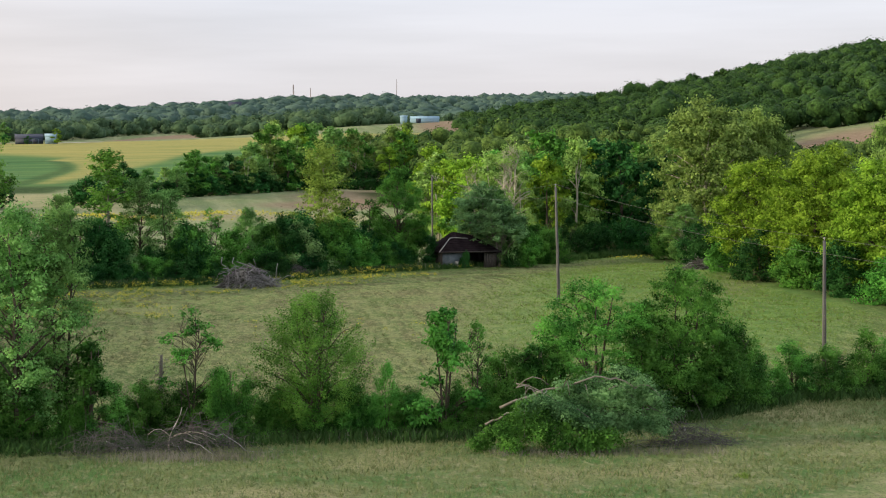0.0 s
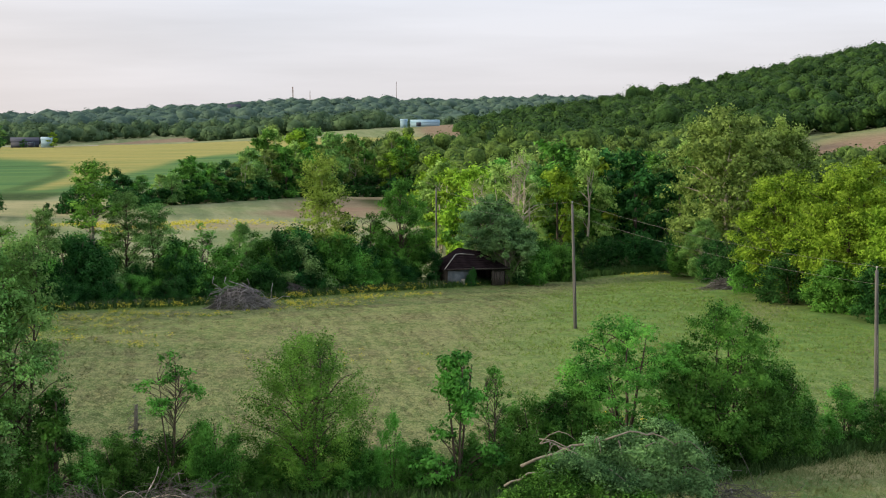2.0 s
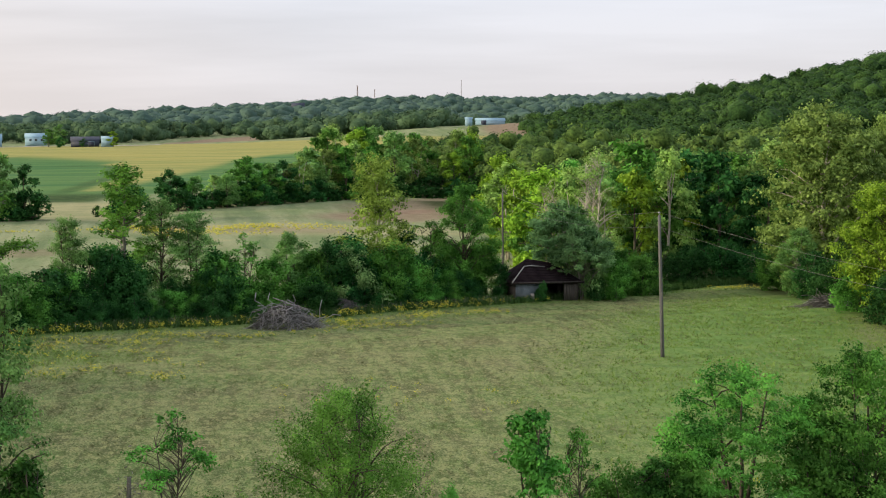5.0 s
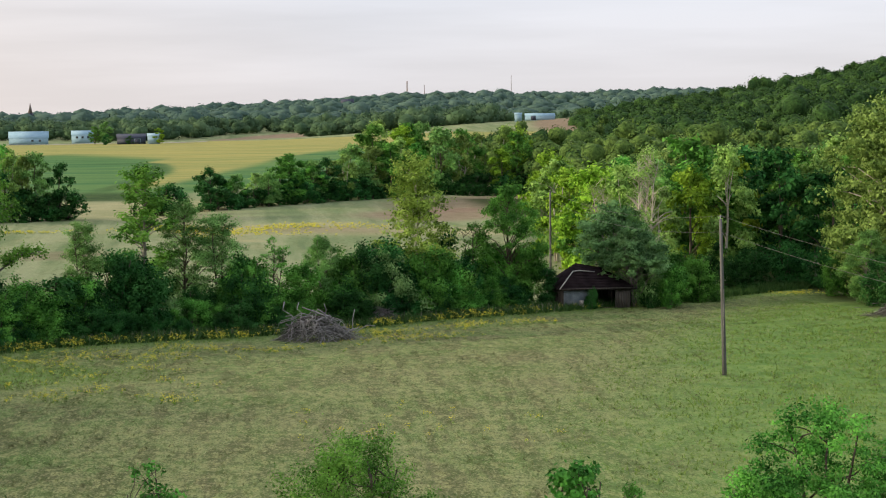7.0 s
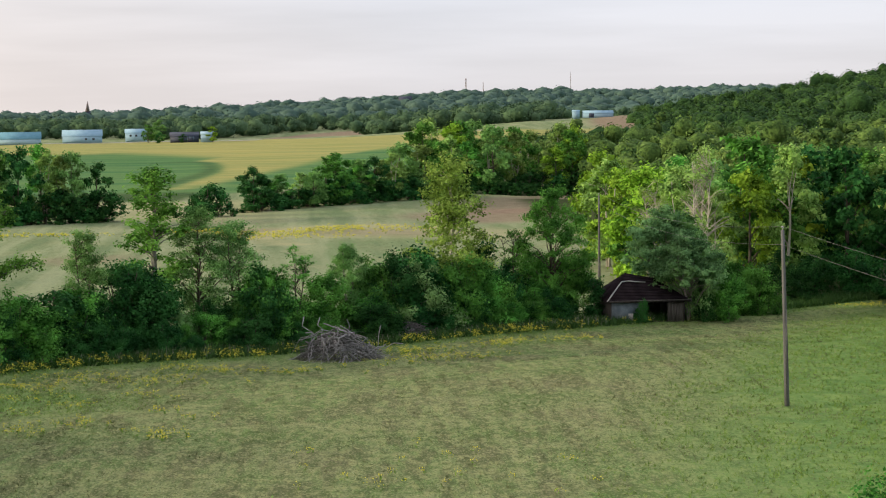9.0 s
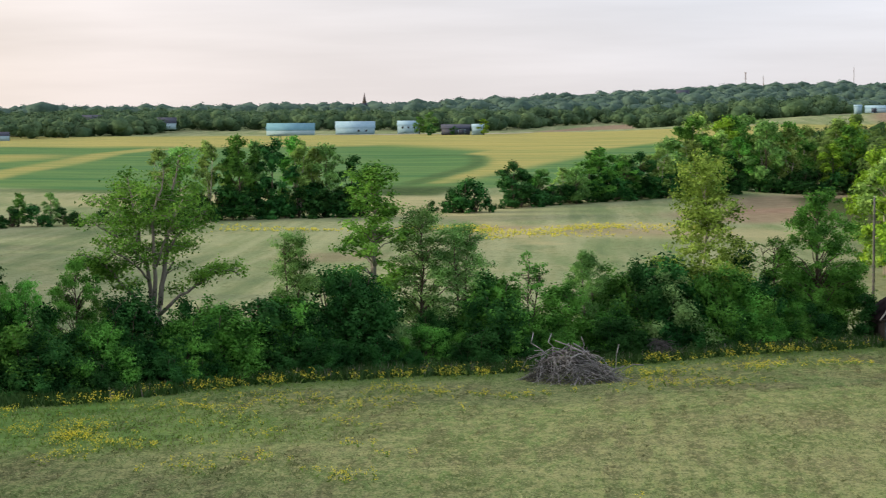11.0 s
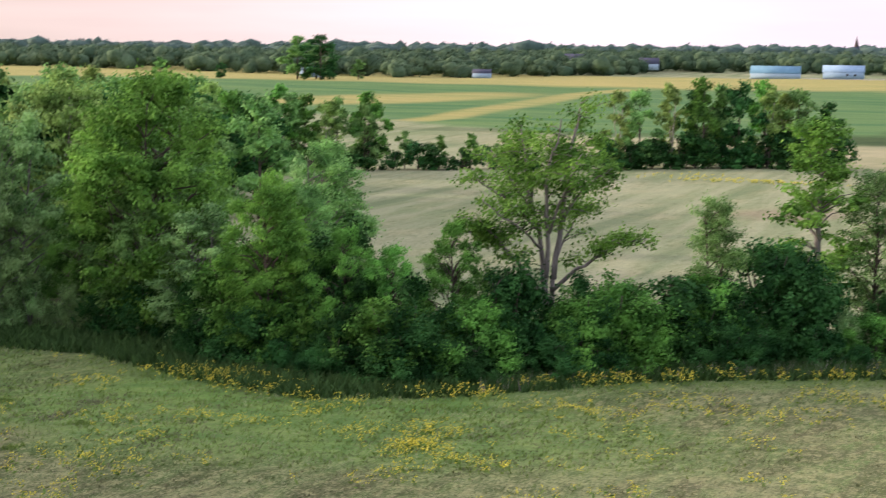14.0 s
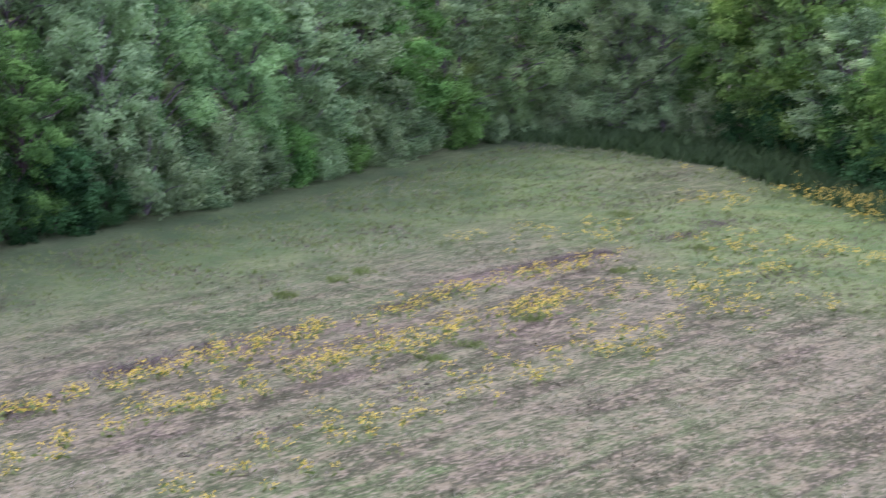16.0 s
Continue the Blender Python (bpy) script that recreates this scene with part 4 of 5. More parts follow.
        ("sumac", -10.2, 89.0, 7.1, 0.85, 0, 1), ("sapling", -8.6, 89.6, 6.2, 0.7, 140, 1), ("near_dark", -9.6, 89.6, 2.5, 1.0, 75, 0), ("near_shrub", -6.8, 92.0, 4.4, 0.8, 160, 0), ("sumac", -5.6, 92.5, 4.6, 1.1, 77, 0), ("near_shrub", -4.4, 93.0, 4.6, 0.9, 260, 0),
        ("near_tree", -1.9, 95.2, 7.8, 1.0, 40, 0), ("near_tree", 3.1, 95.6, 8.6, 0.80, 190, 1), ("near_dark", 1.2, 94.6, 5.2, 1.0, 0, 0), ("near_dark", 4.4, 96.6, 4.6, 1.1, 100, 0), ("near_dark", 6.3, 98.0, 4.4, 0.9, 200, 0),
        ("near_dark", 8.0, 100.0, 2.7, 1.1, 30, 0), ("near_dark", 10.2, 101.0, 2.8, 1.2, 120, 0), ("near_dark", 12.4, 101.4, 2.5, 1.3, 210, 0), ("near_shrub", 14.6, 102.0, 3.2, 1.0, 300, 0), ("near_dark", 16.8, 102.6, 3.4, 1.2, 15, 0), ("near_dark", 19.5, 103.0, 3.2, 1.3, 95, 0)]:
    plant(kind, x, y, h, wide, turn, form, NEAR)

rng = np.random.default_rng(33)
for i in range(19):
    x = -36 + i * 1.75
    if not -7 < x < 1:
        plant(("near_dark", "near_shrub", "near_dark")[rng.integers(3)], x + rng.uniform(-0.4, 0.4), float(near_hedge_y(x)) + rng.uniform(0.8, 2.4), rng.uniform(1.7, 3.0), rng.uniform(0.95, 1.3), rng.uniform(0, 360), 0, NEAR)

# back hedge along the field's far edge
BACK = "back hedge"
for kind, x, y, h, wide, turn, form in [
        ("oak", -61.0, 165.4, 7.4, 0.75, 30, 0), ("oak", -58.4, 165.6, 6.6, 0.8, 160, 1), ("oak", -56.4, 168.4, 7.8, 0.7, 60, 0), ("dark_shrub", -59.6, 164.4, 4.2, 0.9, 60, 0), ("dark_shrub", -56.4, 164.6, 4.4, 1.0, 160, 0), ("dark_shrub", -54.6, 168.8, 4.0, 1.0, 100, 0), ("dark_shrub", -52.0, 171.0, 3.6, 1.0, 10, 0), ("dark_shrub", -50.6, 171.6, 4.4, 1.0, 250, 0), ("shrub", -54.8, 173.5, 4.6, 1.0, 320, 0), ("shrub", -64.5, 166, 6.0, 0.9, 10, 0),
        ("ash", -53.0, 172.5, 14.0, 1.0, 23, 0), ("dark_shrub", -50.4, 173, 3.2, 1.0, 0, 0), ("cedar", -47.2, 175.5, 5.6, 1.5, 0, 0), ("locust", -46.2, 179.5, 9.0, 0.95, 0, 1),
        ("poplar", -43.2, 188.5, 13.4, 1.4, 90, 0), ("locust", -40.2, 190, 10.6, 1.1, 40, 0), ("locust", -37.4, 190, 9.4, 1.2, 200, 1), ("shrub", -34.9, 190, 6.0, 0.8, 45, 0),
        ("sapling", -33.0, 192.2, 7.4, 1.0, 80, 0), ("elm", -29.4, 195, 7.4, 0.75, 0, 0), ("dark_shrub", -26.0, 196.5, 5.6, 0.9, 220, 0), ("cedar", -25.0, 197.0, 6.2, 1.3, 0, 0),
        ("aspen", -21.9, 202.6, 14.3, 1.0, 0, 0), ("shrub", -20.5, 200.0, 6.4, 0.9, 130, 0), ("oak", -13.9, 206.2, 11.3, 0.82, 75, 1), ("sapling", -17.2, 205, 8.0, 1.0, 20, 1), ("cedar", -10.4, 205.6, 4.2, 1.1, 10, 0)]:
    plant(kind, x, y, h, wide, turn, form, BACK)
rng = np.random.default_rng(31)
x = -68.0
while x < -13:
    for back in (1.3, 3.4, 5.6):
        # front row nearly all dark leaf, standing in for shade at the hedge foot
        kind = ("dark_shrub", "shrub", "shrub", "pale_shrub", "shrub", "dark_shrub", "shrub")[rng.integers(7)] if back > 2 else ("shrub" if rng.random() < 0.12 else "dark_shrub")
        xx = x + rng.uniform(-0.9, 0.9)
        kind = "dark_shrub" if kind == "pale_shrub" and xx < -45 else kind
        tall = {1.3: rng.uniform(1.3, 3.0), 3.4: rng.uniform(1.9, 5.7), 5.6: rng.uniform(2.6, 7.0)}[back]
        tall *= 0.85 if -55.5 < xx < -49.5 else 1.0
        plant(kind, xx, float(edge_y(xx)) + back + rng.uniform(-0.6, 0.6), tall, rng.uniform(0.85, 1.2) * (1.3 if back < 2 else 1.0), rng.uniform(0, 360), 0, BACK)
    x += 2.1

# wood edge round the field's left corner
LEFT = "left wood"
rng = np.random.default_rng(41)
left_line = [(-68, 88), (-75, 108), (-78.5, 124), (-79.5, 130), (-80.7, 136), (-83, 144), (-87, 156), (-87.8, 164.5), (-83, 168.5), (-76, 168), (-69, 165.5)]


def along(line, step):
    p = np.array(line, float)
    s = np.r_[0, np.cumsum(np.linalg.norm(np.diff(p, axis=0), axis=1))]
    d = np.arange(0, s[-1], step)
    a = np.stack([np.interp(d, s, p[:, 0]), np.interp(d, s, p[:, 1])], 1)
    t = unit(np.stack([np.gradient(a[:, 0]), np.gradient(a[:, 1])], 1))
    return a, np.stack([-t[:, 1], t[:, 0]], 1)


pts, out = along(left_line, 4.6)
for i, ((x, y), (ox, oy)) in enumerate(zip(pts, out)):
    kind = ("silver_maple", "elm", "oak", "silver_maple", "silver_maple", "elm")[rng.integers(6)]
    plant(kind, x + ox * 2.5 + rng.normal(0, 0.6), y + oy * 2.5 + rng.normal(0, 0.6), rng.uniform(7.5, 11.5), rng.uniform(0.7, 1.0), rng.uniform(0, 360), int(rng.integers(2)), LEFT)
    if not (y > 160 and x > -84):
        plant(("silver_maple", "elm", "wood_elm", "silver_maple", "oak")[rng.integers(5)], x + ox * 9 + rng.normal(0, 1), y + oy * 9 + rng.normal(0, 1), rng.uniform(11, 15), rng.uniform(0.75, 1.05), rng.uniform(0, 360), 0, LEFT)
pts, out = along(left_line, 2.5)
for (x, y), (ox, oy) in zip(pts, out):
    # only dark shrubs at this end, in place of shade under overhanging crowns
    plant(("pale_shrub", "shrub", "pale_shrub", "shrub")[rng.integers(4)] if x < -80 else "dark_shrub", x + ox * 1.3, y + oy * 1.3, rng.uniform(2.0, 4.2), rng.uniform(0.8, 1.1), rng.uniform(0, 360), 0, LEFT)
for kind, x, y, h, wide, turn, form in [
        ("ivy_tree", -64.8, 164.9, 9.8, 0.80, 120, 0), ("ivy_tree", -76.0, 170.5, 15.2, 0.92, 0, 1), ("elm", -75.7, 186.7, 8.2, 0.80, 50, 1), ("elm", -84.5, 183, 14.0, 0.95, 0, 0), ("silver_maple", -87, 172, 12.5, 0.8, 30, 0), ("sycamore", -95.5, 188, 15.4, 0.8, 60, 0), ("elm", -85, 205, 11.4, 0.95, 30, 1), ("pale_shrub", -92, 215, 9.0, 0.9, 10, 0)]:
    plant(kind, x, y, h, wide, turn, form, LEFT)


def fill(x0, x1, y0, y1, step, inside, kinds, h0, h1, seed, group):
    rng = np.random.default_rng(seed)
    y = y0
    while y < y1:
        x = x0
        while x < x1:
            xx, yy = x + rng.uniform(-0.4, 0.4) * step, y + rng.uniform(-0.4, 0.4) * step
            if inside(xx, yy):
                plant(kinds[rng.integers(len(kinds))], xx, yy, rng.uniform(h0, h1), rng.uniform(0.85, 1.15), rng.uniform(0, 360), int(rng.integers(2)), group)
            x += step
        y += step


WOODS = ("wood_oak", "wood_elm", "wood_dark", "wood_oak", "wood_lime", "wood_olive")
fill(-220, -86, 95, 320, 11.5, lambda x, y: np.interp(y, [95, 125, 165, 180, 200, 300, 330], [-90, -94, -104, -98, -100, -143, -160]) - np.interp(y, [150, 200, 300], [20, 55, 60]) < x < np.interp(y, [95, 125, 165, 180, 200, 300, 330], [-90, -94, -104, -98, -100, -143, -160]), ("wood_elm", "wood_oak", "wood_elm", "wood_olive", "wood_dark"), 12.5, 16.5, 42, LEFT)
# unseen trees added to keep the low sun off the field corner
fill(-130, -78, 60, 94, 10, lambda x, y: x < -78 - 0.3 * (y - 60), ("wood_elm", "wood_oak"), 13, 16, 45, LEFT)

# right wood, between field and hill
RIGHT = "right wood"
for kind, x, y, h, wide, turn, form in [
        ("sycamore", 20.2, 207, 18.2, 0.98, 15, 0), ("sycamore", 27.5, 213, 17.0, 0.8, 130, 0), ("sycamore", 40.5, 199, 17.0, 0.6, 240, 0), ("elm", 17.2, 201, 6.6, 1.0, 40, 0),
        ("maple", 21.0, 178, 11.6, 1.0, 0, 0), ("maple", 24.9, 168, 12.2, 1.0, 100, 1), ("maple", 28.6, 157, 12.0, 1.05, 210, 0), ("maple", 31.5, 146, 12.0, 1.05, 300, 1), ("maple", 27.5, 176, 12.8, 1.0, 60, 0), ("maple", 34, 162, 13, 1.0, 20, 1), ("maple", 35, 134, 12, 1.0, 80, 0),
        ("wood_dark", 14.0, 236, 14.0, 0.9, 0, 0), ("wood_oak", 8.0, 236, 12.5, 0.9, 60, 0), ("wood_elm", 2.9, 232, 9.0, 0.9, 90, 0), ("elm", -2.6, 210.5, 8.8, 0.72, 15, 1), ("pale_shrub", -1.4, 208.2, 6.6, 0.62, 75, 0), ("shrub", 0.6, 206.5, 4.2, 0.8, 75, 0), ("dark_shrub", -1.2, 205.8, 2.2, 0.8, 33, 0), ("shrub", 3.4, 212.0, 4.6, 0.9, 75, 0), ("wood_olive", 0.5, 222, 11.0, 0.7, 40, 0), ("bare_tree", -0.9, 217.5, 15.0, 0.9, 40, 0), ("bare_tree", -5.2, 219.5, 12.0, 0.8, 140, 0), ("wood_lime", -4.6, 231, 12.0, 0.75, 0, 0), ("overhang", -2.6, 206.6, 7.6, 0.95, 0, 0), ("overhang", -4.6, 210.4, 9.4, 0.9, 90, 0), ("wood_olive", -2.5, 224, 13.0, 0.8, 0, 0), ("wood_lime", 4.0, 228, 12.5, 0.9, 120, 1), ("wood_olive", 7.5, 229, 14, 0.8, 200, 1), ("shrub", 1.6, 212.5, 4.8, 0.9, 15, 0), ("pale_shrub", -1.0, 211.6, 5.2, 0.9, 15, 0),
        ("wood_dark", 10.5, 243, 14.5, 1.0, 20, 1), ("wood_dark", 18.5, 230, 12.5, 0.9, 20, 1), ("dark_shrub", 6, 221.5, 4.2, 1.1, 0, 0), ("dark_shrub", 9.5, 225.5, 4.2, 1.1, 50, 0), ("dark_shrub", 13.5, 227, 4.4, 1.1, 150, 0), ("dark_shrub", 17, 222, 4.2, 1.1, 250, 0), ("shrub", 17.5, 214, 4.6, 1.0, 250, 0), ("dark_shrub", 17.8, 196, 4.6, 1.0, 250, 0), ("dark_shrub", 18.4, 188, 4.6, 1.0, 20, 0), ("shrub", 19.2, 181, 4.6, 1.0, 20, 0), ("dark_shrub", 20.6, 172, 4.6, 1.2, 20, 0), ("shrub", 22.8, 164, 4.6, 1.2, 90, 0), ("dark_shrub", 25.0, 156, 4.6, 1.2, 180, 0), ("shrub", 27.4, 148, 4.6, 1.2, 270, 0)]:
    plant(kind, x, y, h, wide, turn, form, RIGHT)
fill(-8, 62, 226, 330, 9.6, lambda x, y: x > np.interp(y, [226, 245, 330], [2, -11, -9]) and y > 231 + 0.2 * x and not (x < -2 and y < 250) and not (y > 200 and x > 0.14 * y), ("wood_olive", "wood_lime", "wood_oak", "wood_olive", "wood_elm", "wood_lime"), 11, 16, 43, RIGHT)
fill(40, 78, 150, 300, 10.5, lambda x, y: 0.31 * (y + 25) > x > 44 - (y - 140) * 0.02, WOODS, 8, 10.5, 44, RIGHT)
# trees across the meadow
MID = "meadow trees"
rng = np.random.default_rng(51)
for x, y, h, k in [(-126, 378, 13, "wood_elm"), (-122, 382, 14, "wood_olive"), (-117, 383, 14.5, "wood_oak"), (-112, 386, 14.5, "wood_dark"), (-108, 389, 13.5, "wood_olive"), (-104, 392, 13, "wood_elm"), (-100, 394, 11, "wood_dark"), (-120, 388, 13, "wood_dark"), (-110, 393, 14, "wood_oak"), (-129, 376, 12.5, "wood_olive"), (-115, 386, 13.5, "wood_elm"), (-106, 392, 12.5, "wood_olive")]:
    plant(k, x, y, h, 0.78, rng.uniform(0, 360), int(rng.integers(2)), MID)
for i in range(17):
    x = -130 + i * 2.0
    plant("bush", x, 375.5 + 0.58 * (x + 130) + rng.normal(0, 0.6), rng.uniform(3.4, 6.2), 1.2, rng.uniform(0, 360), 0, MID)
for x, y, h in ((-83, 409, 6.2), (-80.8, 410, 5.0), (-84.8, 408.5, 4.4), (-88.5, 408, 2.2), (-78.6, 411, 2.6)):
    plant("bush", x, y, h, 0.95, 70 * h, 0, MID)
for i in range(26):
    t = i / 25
    plant(("wood_dark", "wood_elm", "wood_dark", "wood_oak", "wood_olive")[rng.integers(5)], -77 + 36 * t + rng.normal(0, 1), 424 + 62 * t + rng.normal(0, 2), (7.5 + 5.5 * t + rng.uniform(-1.5, 1.5)) * (0.8 if i % 2 else 1.0), 1.1, rng.uniform(0, 360), int(rng.integers(2)), MID)
    plant("bush", -76.5 + 36 * t, 422 + 62 * t, rng.uniform(3.0, 5.4), 1.3, rng.uniform(0, 360), 0, MID)
for i in range(14):
    plant("bush", -50 + 3.0 * i, 499 + rng.normal(0, 1), rng.uniform(3.5, 6), 1.3, rng.uniform(0, 360), 0, MID)
for i in range(24):
    plant(("wood_olive", "wood_elm", "wood_oak", "wood_lime", "wood_olive")[rng.integers(5)], -50 + 5.0 * (i % 8) + rng.normal(0, 1), 503 + 12 * (i // 8) + rng.normal(0, 3), rng.uniform(11.5, 17), 0.95, rng.uniform(0, 360), int(rng.integers(2)), MID)
for i in range(9):
    x = -177 + i * 4.4
    plant(("wood_elm", "wood_olive", "wood_dark", "wood_oak")[rng.integers(4)], x, 338 + 0.75 * (x + 172) + rng.normal(0, 1), (rng.uniform(9, 13) if i < 5 else rng.uniform(4.5, 6.5)), 0.85, rng.uniform(0, 360), int(rng.integers(2)), MID)
for i in range(15):
    x = -214 + i * 3.9
    plant(("wood_elm", "wood_olive", "wood_elm", "wood_oak")[rng.integers(4)], x, 340 + 0.6 * (x + 172) + rng.normal(0, 2.5), rng.uniform(10.5, 14), 0.8, rng.uniform(0, 360), int(rng.integers(2)), MID)
for i in range(19):
    x = -180 + i * 3.0
    plant("bush", x, 337 + 0.78 * (x + 172) + rng.normal(0, 0.8), rng.uniform(2.6, 5.0) * (1 if i < 14 else 0.65), 1.3, rng.uniform(0, 360), 0, MID)
for k, x, y, h in (("wood_elm", -458, 830, 19), ("wood_elm", -452, 836, 15), ("wood_dark", -444, 826, 20), ("wood_dark", -450, 822, 9), ("wood_elm", -510, 800, 9), ("wood_dark", -486, 812, 7), ("wood_elm", -432, 838, 9), ("wood_elm", -229, 1027, 11.5), ("wood_oak", -234, 1024, 9.5), ("wood_dark", -223, 1000, 5.5), ("wood_dark", -211, 998, 4.5), ("wood_lime", -196, 998, 8)):
    plant(k, x, y, h, 1.25, 40 * h, 0, MID)


# ---- distant woods, each crown a heap of leaf masses ----
def ball(level):
    bm = bmesh.new()
    bmesh.ops.create_icosphere(bm, subdivisions=level, radius=1)
    v = np.array([p.co[:] for p in bm.verts])
    f = np.array([[p.index for p in t.verts] for t in bm.faces])
    bm.free()
    return v, f


def far_woods(name, label, xs, ys, heights, rad, cards, size, material, seed, lobes=4, level=2):
    """Many crowns: each a heap of uneven billows, roughened by loose sprays of leaves."""
    rng = np.random.default_rng(seed)
    n0 = len(xs)
    heights = heights * np.where(rng.random(n0) < 0.10, 1.12, rng.uniform(0.78, 1.0, n0))
    base = land(xs, ys)
    crown = rad * rng.uniform(0.6, 1.45, n0)
    own = np.repeat(np.arange(n0), lobes)
    n = len(own)
    a = rng.uniform(0, 2 * np.pi, n)
    out = crown[own] * np.sqrt(rng.random(n)) * 0.75 * (lobes > 1)
    top = np.tile(np.arange(lobes) == 0, n0)
    out = np.where(top, out * 0.3, out)
    size_l = crown[own] * (rng.uniform(0.46, 0.74, n) if lobes > 1 else 1.0)
    up = np.where(top, heights[own] - size_l * 0.75, heights[own] * rng.uniform(0.24, 0.78, n)) if lobes > 1 else heights[own] * 0.55
    mid = np.stack([xs[own] + out * np.cos(a), ys[own] + out * np.sin(a), base[own] + up], 1)
    half = np.stack([size_l, size_l * rng.uniform(0.85, 1.15, n), size_l * rng.uniform(0.7, 0.95, n) if lobes > 1 else heights[own] * 0.46], 1)
    bv, bf = ball(level if lobes > 1 and n < 6000 else 1)
    bump = 1 + 0.13 * np.sin(4.2 * bv[None, :, 0] + a[:, None] * 3) * np.sin(4.8 * bv[None, :, 1] + a[:, None] * 5) + rng.normal(0, 0.07, (n, len(bv)))
    body = mid[:, None] + bv[None] * half[:, None] * (0.68 if lobes > 1 else 0.85) * bump[..., None]
    faces = (bf[None] + (np.arange(n) * len(bv))[:, None, None]).reshape(-1, 3)
    idx = np.repeat(np.arange(n), max(cards // lobes, 4))
    d = unit(rng.normal(size=(len(idx), 3)) + [0, -0.25, 0.35])
    p = mid[idx] + d * half[idx] * rng.uniform(0.62, 0.95, len(idx))[:, None]
    v, q = leaves(rng, p, unit(d + rng.normal(0, 0.32, d.shape) + [0, 0, 0.1]), size, 0.7, 3)
    nb = n * len(bv)
    me = mesh_of(name, np.concatenate([body.reshape(-1, 3), v]), np.concatenate([faces, q + nb]), material)
    return tagged(new(name, me), label, "woods", kind="stuff")


def far_leaf(name, a, b2, c3, rough_scale, gap_shade=0.45, relief=0.7):
    m, nt, b = blank(name, 0.8, 0.08)
    geo = nt.nodes.new("ShaderNodeNewGeometry")
    pos = geo.outputs["Position"]
    fine = noise_of(nt, pos, rough_scale, 4)
    c = mix(nt, ranged(nt, noise_of(nt, pos, rough_scale * 0.11, 2), 0.36, 0.64), a, c3)
    c = mix(nt, ranged(nt, geo.outputs["Random Per Island"], 0, 1, 0, 0.3), c, mix(nt, geo.outputs["Random Per Island"], a, c3))
    c = mix(nt, ranged(nt, noise_of(nt, pos, 0.02, 2), 0.42, 0.60, 0, 0.35), c, b2)
    # dark specks between leaf masses: shade mixed into the colour
    c = mix(nt, ranged(nt, fine, 0.40, 0.62, gap_shade, 0), c, tuple(v * 0.4 for v in a))
    nt.links.new(c, b.inputs["Base Color"])
    bump_on(nt, b, fine, relief, 0.6 / rough_scale)
    return m


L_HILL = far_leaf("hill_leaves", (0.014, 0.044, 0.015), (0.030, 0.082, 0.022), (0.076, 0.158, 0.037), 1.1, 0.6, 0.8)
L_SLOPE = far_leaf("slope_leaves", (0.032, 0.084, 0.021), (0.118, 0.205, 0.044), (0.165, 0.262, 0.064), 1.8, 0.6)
# belt and ridge leaves paler and bluer: distance haze put into the base colour
L_BELT = far_leaf("belt_leaves_hazed", (0.044, 0.092, 0.052), (0.066, 0.125, 0.066), (0.115, 0.190, 0.095), 0.9, 0.3, 0.4)
L_FAR = far_leaf("distance_leaves_hazed", (0.050, 0.098, 0.084), (0.070, 0.125, 0.104), (0.104, 0.170, 0.138), 0.4, 0.25, 0.3)


def scattered(x0, x1, y0, y1, step, seed, inside):
    rng = np.random.default_rng(seed)
    a, c = np.meshgrid(np.arange(x0, x1, step), np.arange(y0, y1, step))
    x, y = a.ravel() + rng.uniform(-0.45, 0.45, a.size) * step, c.ravel() + rng.uniform(-0.45, 0.45, a.size) * step
    k = inside(x, y)
    return x[k], y[k]


x, y = scattered(-30, 190, 325, 565, 8.5, 58, lambda x, y: (x > np.interp(y, [325, 420, 470, 565], [-8, -2, -6, -30])) & (x < 0.33 * y + 15) & ~((np.abs(x - 113) < 25) & (y > 495)))
h = np.random.default_rng(59).uniform(11, 17, len(x)) * np.where(x > 0.155 * y, 0.58, 1.0)
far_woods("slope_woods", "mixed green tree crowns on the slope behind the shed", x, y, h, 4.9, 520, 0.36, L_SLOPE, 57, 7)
x, y = scattered(-60, 560, 560, 1160, 13, 61, lambda x, y: (x > np.interp(y, [560, 700, 1000, 1160], [-30, -35, -20, -30])) & (x < 0.34 * y + 40) & ~((np.abs(x - 118 - (y - 590) * 0.15) < 25) & (y < 640)) & ~((np.abs(x + 10) < 26) & (y > 860)))
h = np.random.default_rng(62).uniform(8, 12.5, len(x)) * np.interp(x, [100, 300], [1.0, 0.8]) * np.where((np.abs(x + 5) < 45) & (y > 560), 0.62, 1.0)
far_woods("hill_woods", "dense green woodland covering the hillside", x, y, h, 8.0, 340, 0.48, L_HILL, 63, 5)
x, y = scattered(-640, 40, 1080, 1560, 17, 64, lambda x, y: (y > np.interp(x, [-640, -460, -420, -330, -240, -214, -158, -146, -40, -28, 40], [900, 960, 1180, 1230, 1180, 1480, 1490, 1180, 1150, 1420, 1420])))
h = np.random.default_rng(65).uniform(8, 13, len(x))
far_woods("belt_woods", "belt of dark trees behind the crop field, leaves tinted with haze", x, y, h, 8.6, 440, 0.55, L_BELT, 66, 5, 1)
x, y = scattered(-1150, -405, 960, 1200, 17, 67, lambda x, y: (x < -420 - 0.3 * (1100 - y)) & (y > 930 + 0.0 * x))
h = np.random.default_rng(68).uniform(8, 13, len(x))
far_woods("belt_woods", "near end of the dark tree belt, leaves tinted with haze", x, y, h, 8.6, 440, 0.55, L_BELT, 69, 5, 1)
